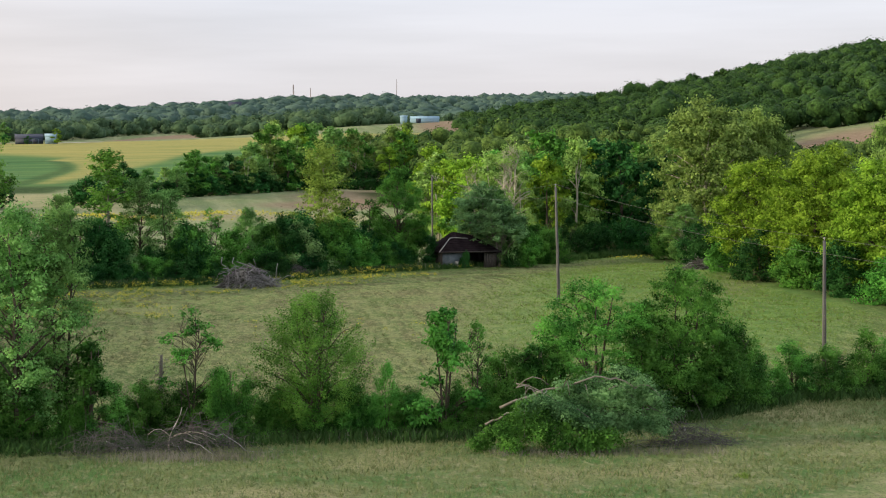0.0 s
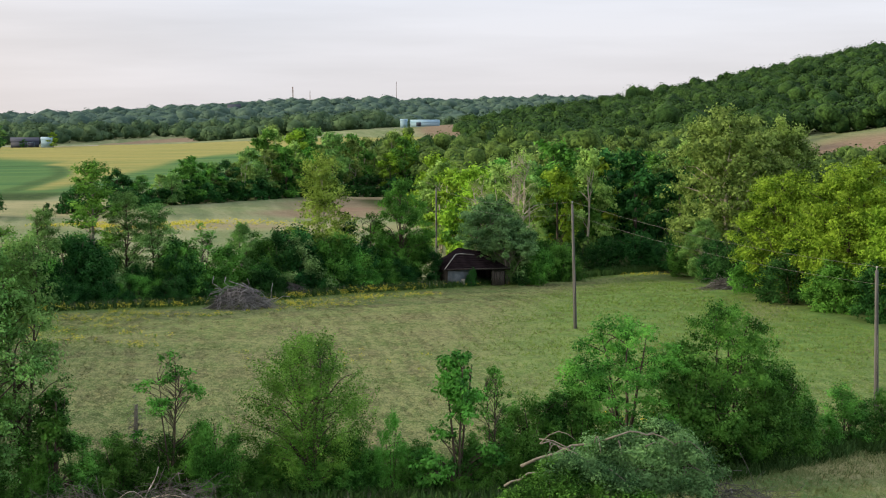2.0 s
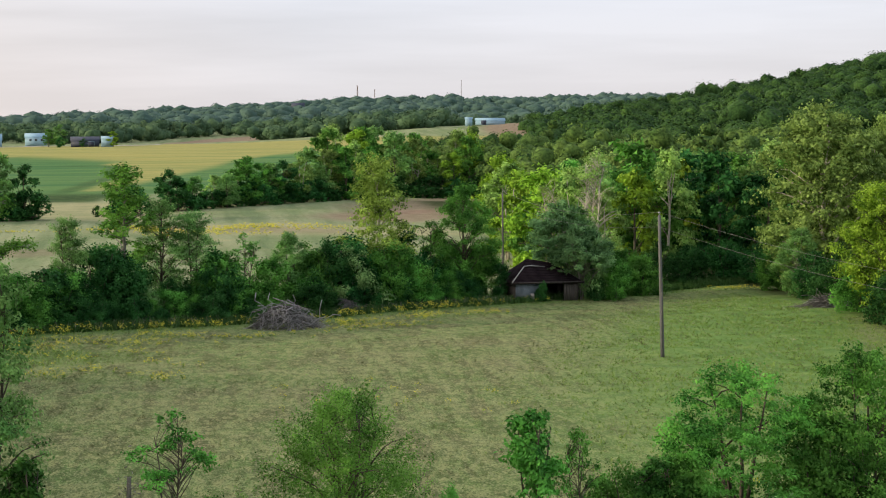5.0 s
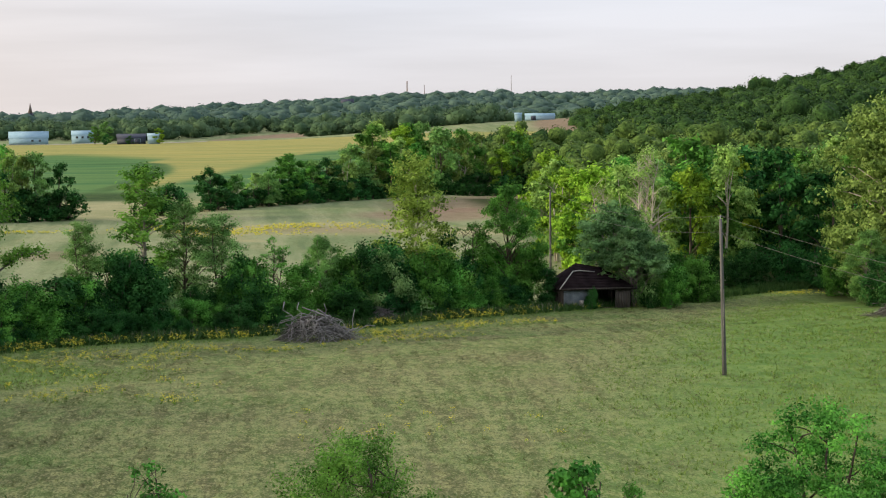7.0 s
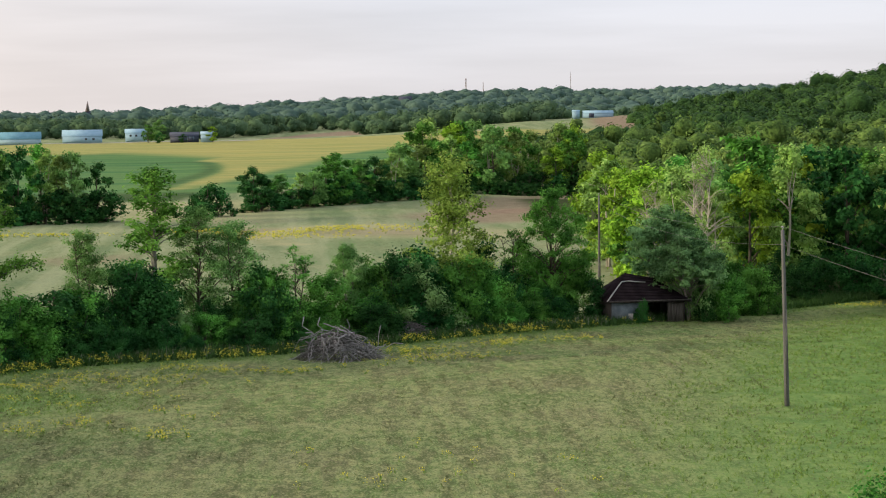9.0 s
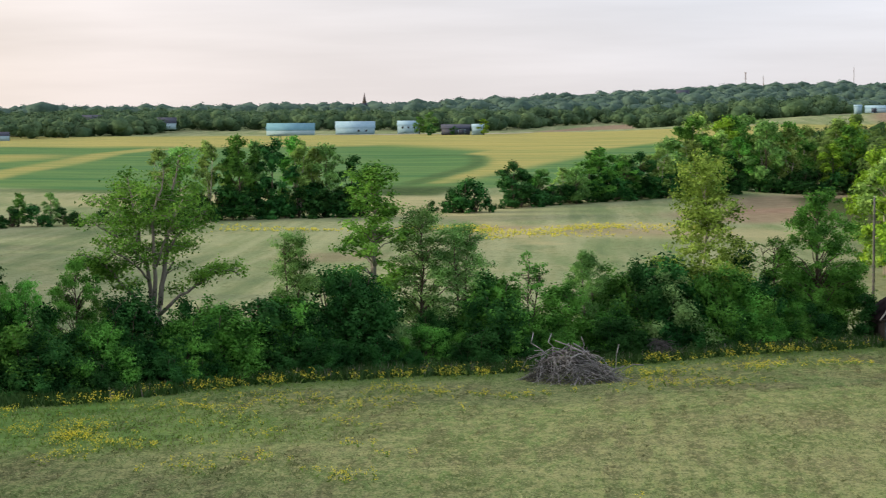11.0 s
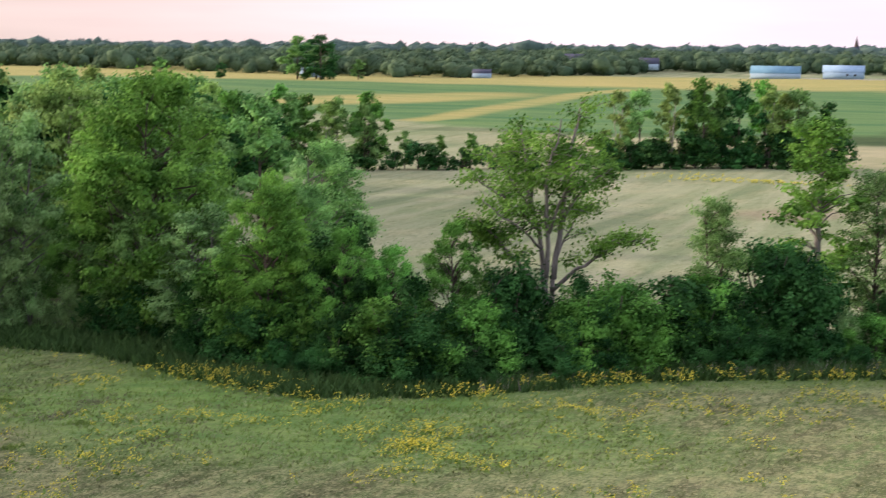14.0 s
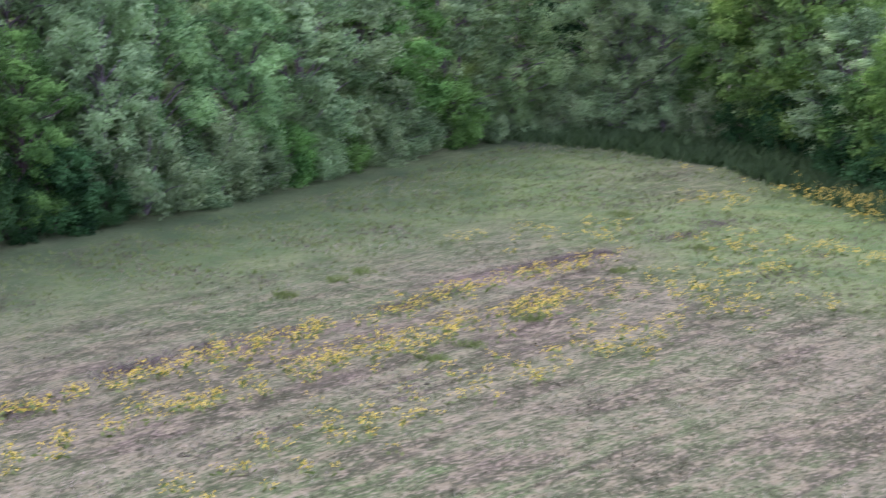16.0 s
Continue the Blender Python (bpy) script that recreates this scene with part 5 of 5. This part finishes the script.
x, y = scattered(-2600, 1000, 1580, 3700, 34, 70, lambda x, y: (x > -0.95 * y) & (x < 0.28 * y) & ((x > -0.45 * y) | (y < 2300)))
h = np.random.default_rng(71).uniform(11, 18, len(x))
far_woods("distant_woods", "wooded ridge on the horizon, haze tinted into its leaves", x, y, h, 12, 40, 1.2, L_FAR, 72, 1)


# ---- fallen tree in the near hedge ----
fallen = thing("fallen_tree", -3.2, 86.0, zat(-3.2, 86.0), "fallen willow tree, grey limbs and silvery leaves on the ground", "fallen tree")
rng = np.random.default_rng(81)
for k, (p0, p1, r0) in enumerate([((-4.3, 0.4, 1.9), (1.6, -0.4, 3.35), 0.11), ((-5.0, -0.4, 1.2), (-2.4, -1.4, 1.8), 0.085), ((-0.4, -0.6, 3.3), (2.6, -1.3, 3.1), 0.07)]):
    p0, p1 = np.array(p0), np.array(p1)
    t = np.linspace(0, 1, 9)[:, None]
    w = Builder()
    w.tube(p0 + (p1 - p0) * t + np.array([0, 0, 0.9]) * np.sin(t * np.pi) * 0.3 + rng.normal(0, 0.08, (9, 3)), 0.7 * r0 * (1 - 0.7 * t[:, 0]), 8)
    part("limb", w.mesh("limb", BARK, True), fallen, "grey bare limb")
w = Builder()
for i in range(46):
    p0 = np.array([rng.uniform(-3.5, 3.0), rng.uniform(-1.2, 0.8), rng.uniform(1.0, 3.2)])
    p1 = p0 + np.array([rng.uniform(-1, 3.0), rng.uniform(-2.0, 0.6), rng.uniform(-2.4, 0.3)])
    t = np.linspace(0, 1, 5)[:, None]
    way = p0 + (p1 - p0) * t + np.array([0, 0, 0.5]) * np.sin(t * np.pi)
    way[:, 2] = np.maximum(way[:, 2], 0.05)
    w.tube(way, 0.03 * (1 - 0.8 * t[:, 0]) + 0.004, 4)
part("branch", w.mesh("branch", BARK, True), fallen, "tangled grey branches")


def billows(rng, lobes, per, size, leaf):
    """Drooping leafy sprays gathered in ragged mounds."""
    pts, ds = [], []
    for x, y, z, r in lobes:
        for k in range(22):
            d0 = unit(rng.normal(size=3) + [0, -0.2, 0.45])
            c = np.array([x, y, z]) + d0 * r * rng.uniform(0.6, 1.05) * [1.1, 0.9, 0.8]
            n = int(per * r)
            s = rng.normal(0, 1, (n, 3)) * [0.20, 0.20, 0.13] * (0.6 + r * 0.5) + d0 * rng.uniform(-0.5, 0.35, (n, 1)) * r * 0.6
            pts.append(c + s)
            ds.append(np.repeat(d0[None], n, 0))
    p, d = np.concatenate(pts), np.concatenate(ds)
    p[:, 2] = np.maximum(p[:, 2], 0.03)
    v, q = leaves(rng, p, unit(d * 0.7 + rng.normal(0, 0.55, d.shape) + [0, 0, 0.35]), size, 0.42)
    return mesh_of("foliage", v, q, LEAF[leaf])


part("foliage", billows(rng, [(-5.2, -1.7, 0.4, 0.6), (-4.4, -2.0, 0.8, 0.7), (-3.8, -2.6, 0.5, 0.7), (-3.3, -2.0, 1.4, 0.8), (-2.5, -2.7, 0.9, 0.8), (-2.2, -2.1, 1.6, 0.7), (-1.5, -2.8, 0.6, 0.7), (-1.2, -2.2, 1.2, 0.7), (-0.5, -2.8, 0.4, 0.6), (-3.1, -1.5, 2.0, 0.6), (0.3, -2.5, 0.7, 0.8), (0.9, -2.2, 0.5, 0.7)], 80, 0.075, "green"), fallen)
part("foliage", billows(rng, [(-2.8, -1.6, 2.1, 0.75), (-1.9, -1.8, 2.1, 0.8), (-1.0, -1.9, 1.9, 0.8), (-0.1, -2.0, 1.5, 0.8), (-1.9, -0.1, 2.0, 0.7), (-1.0, -0.2, 2.6, 0.8), (0.0, -0.5, 2.2, 0.8), (0.6, 0.0, 3.1, 0.7), (1.3, -0.6, 2.5, 0.9), (1.9, 0.1, 3.5, 0.6), (2.5, -0.4, 2.9, 0.8), (3.3, -0.5, 2.3, 0.8), (3.9, -0.6, 1.5, 0.7), (3.4, -1.1, 1.0, 0.7), (2.2, -1.1, 1.5, 0.9), (1.0, -1.2, 1.3, 0.8), (0.0, -1.4, 1.4, 0.7)], 120, 0.07, "willow"), fallen)


# ---- brush piles ----
def brush_pile(name, x, y, rx, ry, hz, n, seed, label, thick=0.05, logs=5, pale=False, wild=0.4):
    rng = np.random.default_rng(seed)
    ob = thing(name, x, y, zat(x, y), label, "brush pile")
    for nm, count, r, mat, ln in (("log", logs, thick * 1.1, DEADWOOD, 1.2), ("brushwood", n, thick * 0.5, DEADWOOD if pale else TWIG, 1.5), ("twig_tangle", n * (4 if pale else 3), thick * 0.22, TWIG, 0.7 if pale else 1.3)):
        w = Builder()
        for i in range(count):
            a, u = rng.uniform(0, 2 * np.pi), rng.random() ** 0.6
            top = hz * (1 - u ** 2) * rng.uniform(0.3, 1.05)
            c = np.array([math.cos(a) * rx * u, math.sin(a) * ry * u, top])
            dirn = unit(np.array([math.cos(a) * rx, math.sin(a) * ry, -hz * u * 0.9]) + rng.normal(0, 0.7, 3) * [rx, ry, hz * wild])
            L = ln * rng.uniform(0.4, 1.3) * min(rx, 2.4) * 0.55
            t = np.linspace(-1, 1, 7)[:, None]
            way = c + dirn * L * t + np.array([0, 0, -0.22 * L]) * t ** 2 + rng.normal(0, 0.06, (7, 3)) * L
            way[:, 2] = np.maximum(way[:, 2], 0.03)
            w.tube(way, r * (1.0 - 0.42 * (t[:, 0] + 1)) * rng.uniform(0.6, 1.3) + 0.004, 6 if nm == "log" else 4)
            if nm == "log":
                part("log", w.mesh("log", mat, True), ob, "pale bleached limb")
                w = Builder()
        if nm != "log":
            tagged(part(nm, w.mesh(nm, mat, True), ob), kind="stuff")
    return ob


brush_pile("brush_pile", -28.4, 181.2, 3.0, 2.0, 2.15, 120, 91, "pile of bleached grey cut branches at the field edge", 0.075, 12, True)
brush_pile("brush_pile", -24.4, 194.0, 1.6, 1.2, 1.1, 40, 92, "small heap of brown brush under the back hedge", 0.05)
brush_pile("brush_pile", -22.4, 84.0, 2.7, 1.5, 1.5, 40, 93, "tangle of grey dead branches at the hedge foot", 0.026, 3, wild=1.6)
brush_pile("brush_pile", -26.7, 83.4, 2.1, 1.3, 1.3, 34, 94, "low tangle of dead grey brush in the grass", 0.024, 2, wild=1.8)
brush_pile("brush_pile", 2.0, 85.6, 2.4, 1.2, 0.9, 34, 95, "dry grey brush beneath the fallen tree", 0.03, 3, wild=2.0)
brush_pile("brush_pile", 17.2, 186.0, 2.2, 1.4, 1.0, 60, 96, "small brown brush heap at the wood edge", 0.05)

snag = thing("dead_snag", -23.9, 84.4, zat(-23.9, 84.4), "white weathered dead branch standing in the brush", "dead branch")
w = Builder()
t = np.linspace(0, 1, 8)[:, None]
w.tube(np.array([0.0, 0, -0.1]) + np.array([0.5, 0, 2.3]) * t + np.array([-0.16, 0, 0]) * np.sin(t * 5), 0.055 * (1 - 0.6 * t[:, 0]), 6)
part("stem", w.mesh("stem", BARK_PALE, True), snag)
for p1 in ((-1.0, -0.3, 0.9), (1.6, -0.5, 0.5), (2.4, -0.9, 0.7)):
    w = Builder()
    w.tube(np.array([0.1, 0, 0.7]) + (np.array(p1) - [0.1, 0, 0.7]) * t + np.array([0, 0, 0.35]) * np.sin(t * np.pi), 0.03 * (1 - 0.7 * t[:, 0]), 6)
    part("branch", w.mesh("branch", BARK_PALE, True), snag)
stub = thing("dead_tree", -24.9, 88.4, zat(-24.9, 88.4), "broken dead trunk grown with dry vines", "dead tree")
w = Builder()
w.tube(np.array([0, 0, -0.1]) + np.array([0.15, 0, 4.4]) * t, 0.16 * (1 - 0.55 * t[:, 0]), 8)
part("stem", w.mesh("stem", BARK, True), stub)
part("vine", mesh_of("vine", *leaves(np.random.default_rng(97), np.random.default_rng(98).normal([0.1, 0, 3.2], [0.16, 0.16, 0.6], (260, 3)), unit(np.random.default_rng(99).normal(size=(260, 3))), 0.08, 0.3), G_DEAD), stub, "dry brown vine")


# ---- power line ----
def utility_pole(x, y, h, lean, label):
    z = zat(x, y)
    ob = thing("utility_pole", x, y, z, label, "utility pole", "power line")
    w = Builder()
    t = np.linspace(0, 1, 7)[:, None]
    w.tube(np.array([0, 0, -0.4]) + np.array([lean, 0, h + 0.4]) * t, 0.145 - 0.05 * t[:, 0], 10)
    part("shaft", w.mesh("shaft", POLEWOOD, True), ob)
    for k, dz in enumerate((0.12, -0.85)):
        w = Builder()
        xx = lean * (h + dz) / h
        w.tube([(xx, -0.02, h + dz - 0.12), (xx, -0.02, h + dz)], 0.02, 6)
        w.tube([(xx, -0.02, h + dz), (xx, -0.02, h + dz + 0.05), (xx, -0.02, h + dz + 0.10)], [0.05, 0.065, 0.035], 8)
        part("insulator", w.mesh("insulator", INSULATOR, True), ob, "small grey insulator")
    w = Builder()
    w.box((lean * 0.3, -0.17, h * 0.3), (0.025, 0.02, h * 0.5))
    part("ground_wire", w.mesh("ground_wire", WIRE), ob)
    return np.array([x + lean, y - 0.02, z + h])


INSULATOR = plain("insulator_grey", (0.35, 0.36, 0.36), (0.45, 0.46, 0.46), 8, 0.35)
tops = [utility_pole(33, 62, 9.2, -0.1, "weathered wooden utility pole by the near field"),
        utility_pole(13.6, 109, 8.0, -0.06, "weathered wooden utility pole rising behind the near hedge"),
        utility_pole(0.0, 150, 9.5, -0.26, "weathered wooden utility pole standing alone in the hay field"),
        utility_pole(-9.9, 236, 10.4, 0.0, "old wooden utility pole behind the shed")]
for k, dz in enumerate((0.2, -0.78)):
    for i in range(3):
        a, c = tops[i] + [0, 0, dz], tops[i + 1] + [0, 0, dz]
        t = np.linspace(0, 1, 25)[:, None]
        sag = 0.012 * np.linalg.norm(a - c)
        w = Builder()
        w.tube(a + (c - a) * t - np.array([0, 0, 1]) * sag * 4 * t * (1 - t), 0.008, 6)
        tagged(new("power_wire", w.mesh("power_wire", WIRE, True)), "thin slack power wire between wooden poles", "wire", "power line")


# ---- shed ----
m_shingle = plain("shed_shingle", (0.016, 0.012, 0.015), (0.030, 0.023, 0.027), 1.2, 0.95, spec=0.03, bump=0.6)
m_board = plain("shed_board", (0.065, 0.060, 0.056), (0.125, 0.115, 0.108), 2.5, 0.95, spec=0.05, stretch=(3, 3, 0.3), bump=0.5)
m_sheet = plain("shed_sheet", (0.12, 0.155, 0.185), (0.21, 0.255, 0.29), 1.5, 0.8, spec=0.1, bump=0.3)
m_flash = plain("shed_flashing", (0.34, 0.33, 0.33), (0.48, 0.47, 0.46), 4, 0.5, 0.3)
m_dark = plain("shed_inside", (0.035, 0.03, 0.025), (0.06, 0.05, 0.045), 3, 0.95)
shed = thing("shed", -6.6, 207.6, zat(-6.6, 205.3) - 0.05, "derelict wooden shed with sagging brown shingle roof", "shed", "", 14)
SW, SD, SH, RH = 6.2, 5.0, 1.8, 2.1        # width, depth, wall height, roof rise


def shed_box(name, c, s, mat, label="", parent=None):
    w = Builder()
    w.box(c, s)
    return part(name, w.mesh(name, mat), parent or shed, label)


shed_box("wall", (0, SD / 2, SH / 2), (SW, 0.12, SH), m_board, "grey board rear wall")
shed_box("wall", (-SW / 2, 0, SH / 2), (0.12, SD - 0.14, SH), m_board, "grey board side wall")
shed_box("wall", (SW / 2, 0, SH / 2), (0.12, SD - 0.14, SH), m_board, "grey board side wall")
shed_box("wall", (-1.72, -SD / 2, SH / 2), (2.7, 0.10, SH - 0.02), m_sheet, "pale blue-grey sheet front wall")
for i in range(6):
    shed_box("board", (1.9 + i * 0.215, -SD / 2 - 0.02, SH * 0.49), (0.21, 0.05, SH * 0.96), m_board)
for xx in (-0.3, 1.72, 3.02):
    shed_box("post", (xx, -SD / 2 + 0.02, SH / 2), (0.13, 0.13, SH), m_board)
shed_box("fascia", (0, -SD / 2 - 0.42, SH + 0.02), (SW + 0.9, 0.05, 0.16), m_board, "weathered eaves board")
shed_box("floor", (0, 0, 0.03), (SW - 0.2, SD - 0.2, 0.06), m_dark)
ex, ey = SW / 2 + 0.45, SD / 2 + 0.45
r1, r2 = (-1.3, 0, SH + RH), (1.2, 0, SH + RH * 0.78)
for cs in ([(-ex, -ey, SH), (ex, -ey, SH - 0.05), r2, r1], [(ex, ey, SH), (-ex, ey, SH), r1, r2]):
    w = Builder()
    w.slab(cs, 0.10)
    part("roof_slope", w.mesh("roof_slope", m_shingle), shed, "brown shingle roof slope")
    c0, c1, c2, c3 = [np.array(v) for v in cs]
    n = unit(np.cross(c1 - c0, c3 - c0))
    for k in range(9):
        f0, f1 = k / 9, (k + 1.06) / 9
        w = Builder()
        w.slab([c0 + (c3 - c0) * f0 + n * 0.045, c1 + (c2 - c1) * f0 + n * 0.045, c1 + (c2 - c1) * min(f1, 1) + n * 0.012, c0 + (c3 - c0) * min(f1, 1) + n * 0.012], 0.02)
        part("shingle_course", w.mesh("shingle_course", m_shingle), shed)
for cs in ([(-ex, ey, SH), (-ex, -ey, SH), r1], [(ex, -ey, SH - 0.05), (ex, ey, SH), r2]):
    c = np.array(cs)
    m4 = (c[0] + c[1]) / 2
    w = Builder()
    w.slab([c[0], m4, c[2] + (m4 - c[2]) * 0.001, c[2] + (c[0] - c[2]) * 0.01], 0.08)
    w.slab([m4, c[1], c[2] + (c[1] - c[2]) * 0.01, c[2] + (m4 - c[2]) * 0.001], 0.08)
    part("roof_hip", w.mesh("roof_hip", m_shingle), shed, "brown shingle roof end")
w = Builder()
w.tube([(-ex, -ey, SH + 0.07), (-ex * 0.72, -ey * 0.62, SH + RH * 0.42), (-ex * 0.52, -ey * 0.36, SH + RH * 0.70), (-1.2, -0.9, SH + RH * 0.72), (0.2, -1.0, SH + RH * 0.66)], 0.055, 6)
part("flashing", w.mesh("flashing", m_flash, True), shed, "bent pale metal flashing strip")
w = Builder()
w.slab([(-1.6, -2.6, 0.2), (-1.1, -2.9, 0.15), (-1.35, -2.75, 0.8), (-1.7, -2.55, 0.8)], 0.03)
tagged(new("scrap_sheet", w.mesh("scrap_sheet", m_flash)), "white scrap sheet leaning against the shed", "scrap").matrix_basis = shed.matrix_basis
plant("dark_shrub", -6.5, 204.2, 1.9, 0.7, 0, 0, BACK)


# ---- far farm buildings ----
# the far white buildings have a blue-tinted base colour
m_white = plain("blue_white_cladding", (0.26, 0.40, 0.51), (0.32, 0.46, 0.56), 0.4, 0.7, spec=0.1, bump=0.1)
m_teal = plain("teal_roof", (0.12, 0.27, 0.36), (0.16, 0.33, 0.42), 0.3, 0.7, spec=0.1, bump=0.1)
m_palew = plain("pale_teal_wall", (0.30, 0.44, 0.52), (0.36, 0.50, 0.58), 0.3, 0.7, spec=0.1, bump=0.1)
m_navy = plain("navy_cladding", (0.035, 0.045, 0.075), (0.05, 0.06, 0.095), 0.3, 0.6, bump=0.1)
m_roofw = plain("blue_white_roof", (0.24, 0.39, 0.51), (0.30, 0.45, 0.57), 0.4, 0.7, spec=0.1, bump=0.1)
m_glass = plain("dark_pane", (0.03, 0.035, 0.04), (0.05, 0.055, 0.06), 0.5, 0.15, spec=0.6)
m_blue = plain("blue_siding", (0.10, 0.24, 0.42), (0.14, 0.30, 0.48), 0.3, 0.6, bump=0.1)
m_steel = plain("tower_steel", (0.20, 0.17, 0.16), (0.28, 0.22, 0.20), 0.4, 0.6, 0.5)
m_concrete = plain("yard_gravel", (0.40, 0.38, 0.36), (0.50, 0.48, 0.45), 0.2, 0.95)


def building(name, x, y, w_, d_, h_, rise, wall, roof, label, rz=0.0, openings=(), z=None):
    ob = thing(name, x, y, (zat(x, y) if z is None else z) - 0.1, label, "building", "", rz)
    b0 = Builder()
    b0.box((0, 0, h_ / 2), (w_, d_, h_))
    for s in (-1, 1):
        b0.add([(s * w_ / 2, -d_ / 2, h_), (s * w_ / 2, d_ / 2, h_), (s * w_ / 2, 0, h_ + rise), (s * (w_ / 2 - 0.2), 0, h_ + rise)], [(0, 1, 2, 3)])
    part("wall", b0.mesh("wall", wall), ob)
    for s in (-1, 1):
        b0 = Builder()
        cs = [(-s * (w_ / 2 + 0.3), -s * (d_ / 2 + 0.12), h_ + 0.10), (s * (w_ / 2 + 0.3), -s * (d_ / 2 + 0.12), h_ + 0.10), (s * (w_ / 2 + 0.3), 0, h_ + rise + 0.22), (-s * (w_ / 2 + 0.3), 0, h_ + rise + 0.22)]
        b0.slab(cs, 0.18)
        part("roof", b0.mesh("roof", roof), ob)
    for nm, cx, cz, ww, hh in openings:
        b0 = Builder()
        b0.box((cx, -d_ / 2 - 0.03, cz), (ww, 0.12, hh))
        o = part(nm, b0.mesh(nm, m_glass if nm == "window" else m_navy), ob)
        b1 = Builder()
        for sx in (-1, 1):
            b1.box((cx + sx * (ww / 2 + 0.06), -d_ / 2 - 0.06, cz), (0.12, 0.14, hh + 0.24))
            b1.box((cx, -d_ / 2 - 0.06, cz + sx * (hh / 2 + 0.06)), (ww, 0.14, 0.12))
        part("frame", b1.mesh("frame", m_white), o)
    return ob


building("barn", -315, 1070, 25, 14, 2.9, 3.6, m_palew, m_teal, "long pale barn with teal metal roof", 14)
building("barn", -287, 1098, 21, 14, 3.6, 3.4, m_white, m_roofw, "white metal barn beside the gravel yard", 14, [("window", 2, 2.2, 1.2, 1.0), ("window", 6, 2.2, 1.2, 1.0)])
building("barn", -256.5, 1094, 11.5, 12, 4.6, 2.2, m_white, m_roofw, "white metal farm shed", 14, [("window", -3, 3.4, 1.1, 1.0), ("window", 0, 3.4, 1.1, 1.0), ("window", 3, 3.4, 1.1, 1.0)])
building("barn", -213, 1012, 14, 12, 3.2, 1.8, m_navy, m_navy, "low dark blue farm building", 12, [("door", 3, 1.4, 3.0, 2.6)])
building("barn", -200.5, 1006, 6, 10, 4.0, 1.2, m_white, m_white, "small white farm shed end", 12)
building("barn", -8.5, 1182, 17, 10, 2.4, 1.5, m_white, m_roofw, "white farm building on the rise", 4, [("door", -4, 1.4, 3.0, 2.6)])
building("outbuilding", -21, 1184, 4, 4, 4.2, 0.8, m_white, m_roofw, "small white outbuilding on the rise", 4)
building("house", -243, 2480, 16, 10, 7, 5, m_blue, m_navy, "blue house on the wooded ridge", 5, [("window", -4, 4, 2, 2), ("window", 4, 4, 2, 2)], z=zat(-243, 2480) + 4)
building("house", -452, 1130, 11, 9, 4.2, 3.2, m_white, m_navy, "white house with dark roof among trees", 20, [("window", -3, 2.2, 1.2, 1.4), ("window", 2, 2.2, 1.2, 1.4)], z=zat(-452, 1130) + 3.5)
building("house", -418, 1160, 11, 9, 3.6, 3.2, m_palew, m_navy, "grey house half hidden by trees", 20, [("window", -3, 2.0, 1.2, 1.4)], z=zat(-418, 1160) + 2)
building("house", -442, 985, 9, 7, 2.6, 1.8, m_white, m_navy, "small white shed by the tree belt", 20)
building("house", -492, 900, 10, 8, 3.2, 2.2, m_white, m_roofw, "white shed beside the crop field", 25)
yv, yq = [], []
for i in range(12):
    for j in range(3):
        yv.append((-300 + i * 11, 1062 - i * 3.0 + j * 7, 0))
yv = np.array(yv, float)
yv[:, 2] = land(yv[:, 0], yv[:, 1]) + 0.12
yq = [(i * 3 + j, i * 3 + 3 + j, i * 3 + 4 + j, i * 3 + 1 + j) for i in range(11) for j in range(2)]
tagged(new("farm_yard", mesh_of("farm_yard", yv, yq, m_concrete)), "pale gravel farm yard before the barns", "yard", kind="structure")

steeple = thing("church_steeple", -491.7, 1900, zat(-491.7, 1900), "dark pointed church steeple above the trees", "steeple")
w = Builder()
w.box((0, 0, 7), (5, 5, 14))
part("tower", w.mesh("tower", m_navy), steeple)
w = Builder()
w.box((0, 0, 19), (3.6, 3.6, 10), 0, 0.96)
part("spire", w.mesh("spire", m_steel), steeple)


def mast(x, y, top, wide, label):
    z = zat(x, y)
    ob = thing("radio_mast", x, y, z, label, "mast", "radio masts")
    h = top - z
    for sx, sy in ((-1, -1), (1, -1), (0, 1)):
        w = Builder()
        w.tube([(sx * wide, sy * wide, -1), (sx * wide * 0.5, sy * wide * 0.5, h)], wide * 0.16 + 0.15, 6)
        part("leg", w.mesh("leg", m_steel), ob)
    for k in range(7):
        w = Builder()
        f = 1 - 0.5 * k / 7
        w.box((0, 0, h * (k + 0.5) / 7), (wide * 2 * f, wide * 2 * f, 0.5))
        part("brace", w.mesh("brace", m_steel), ob)


mast(-247, 3700, 66, 1.4, "lattice radio mast on the horizon ridge")
mast(-215, 3700, 59, 0.6, "thin radio mast on the horizon ridge")
mast(-54, 3700, 75, 0.35, "very thin tall mast on the horizon")
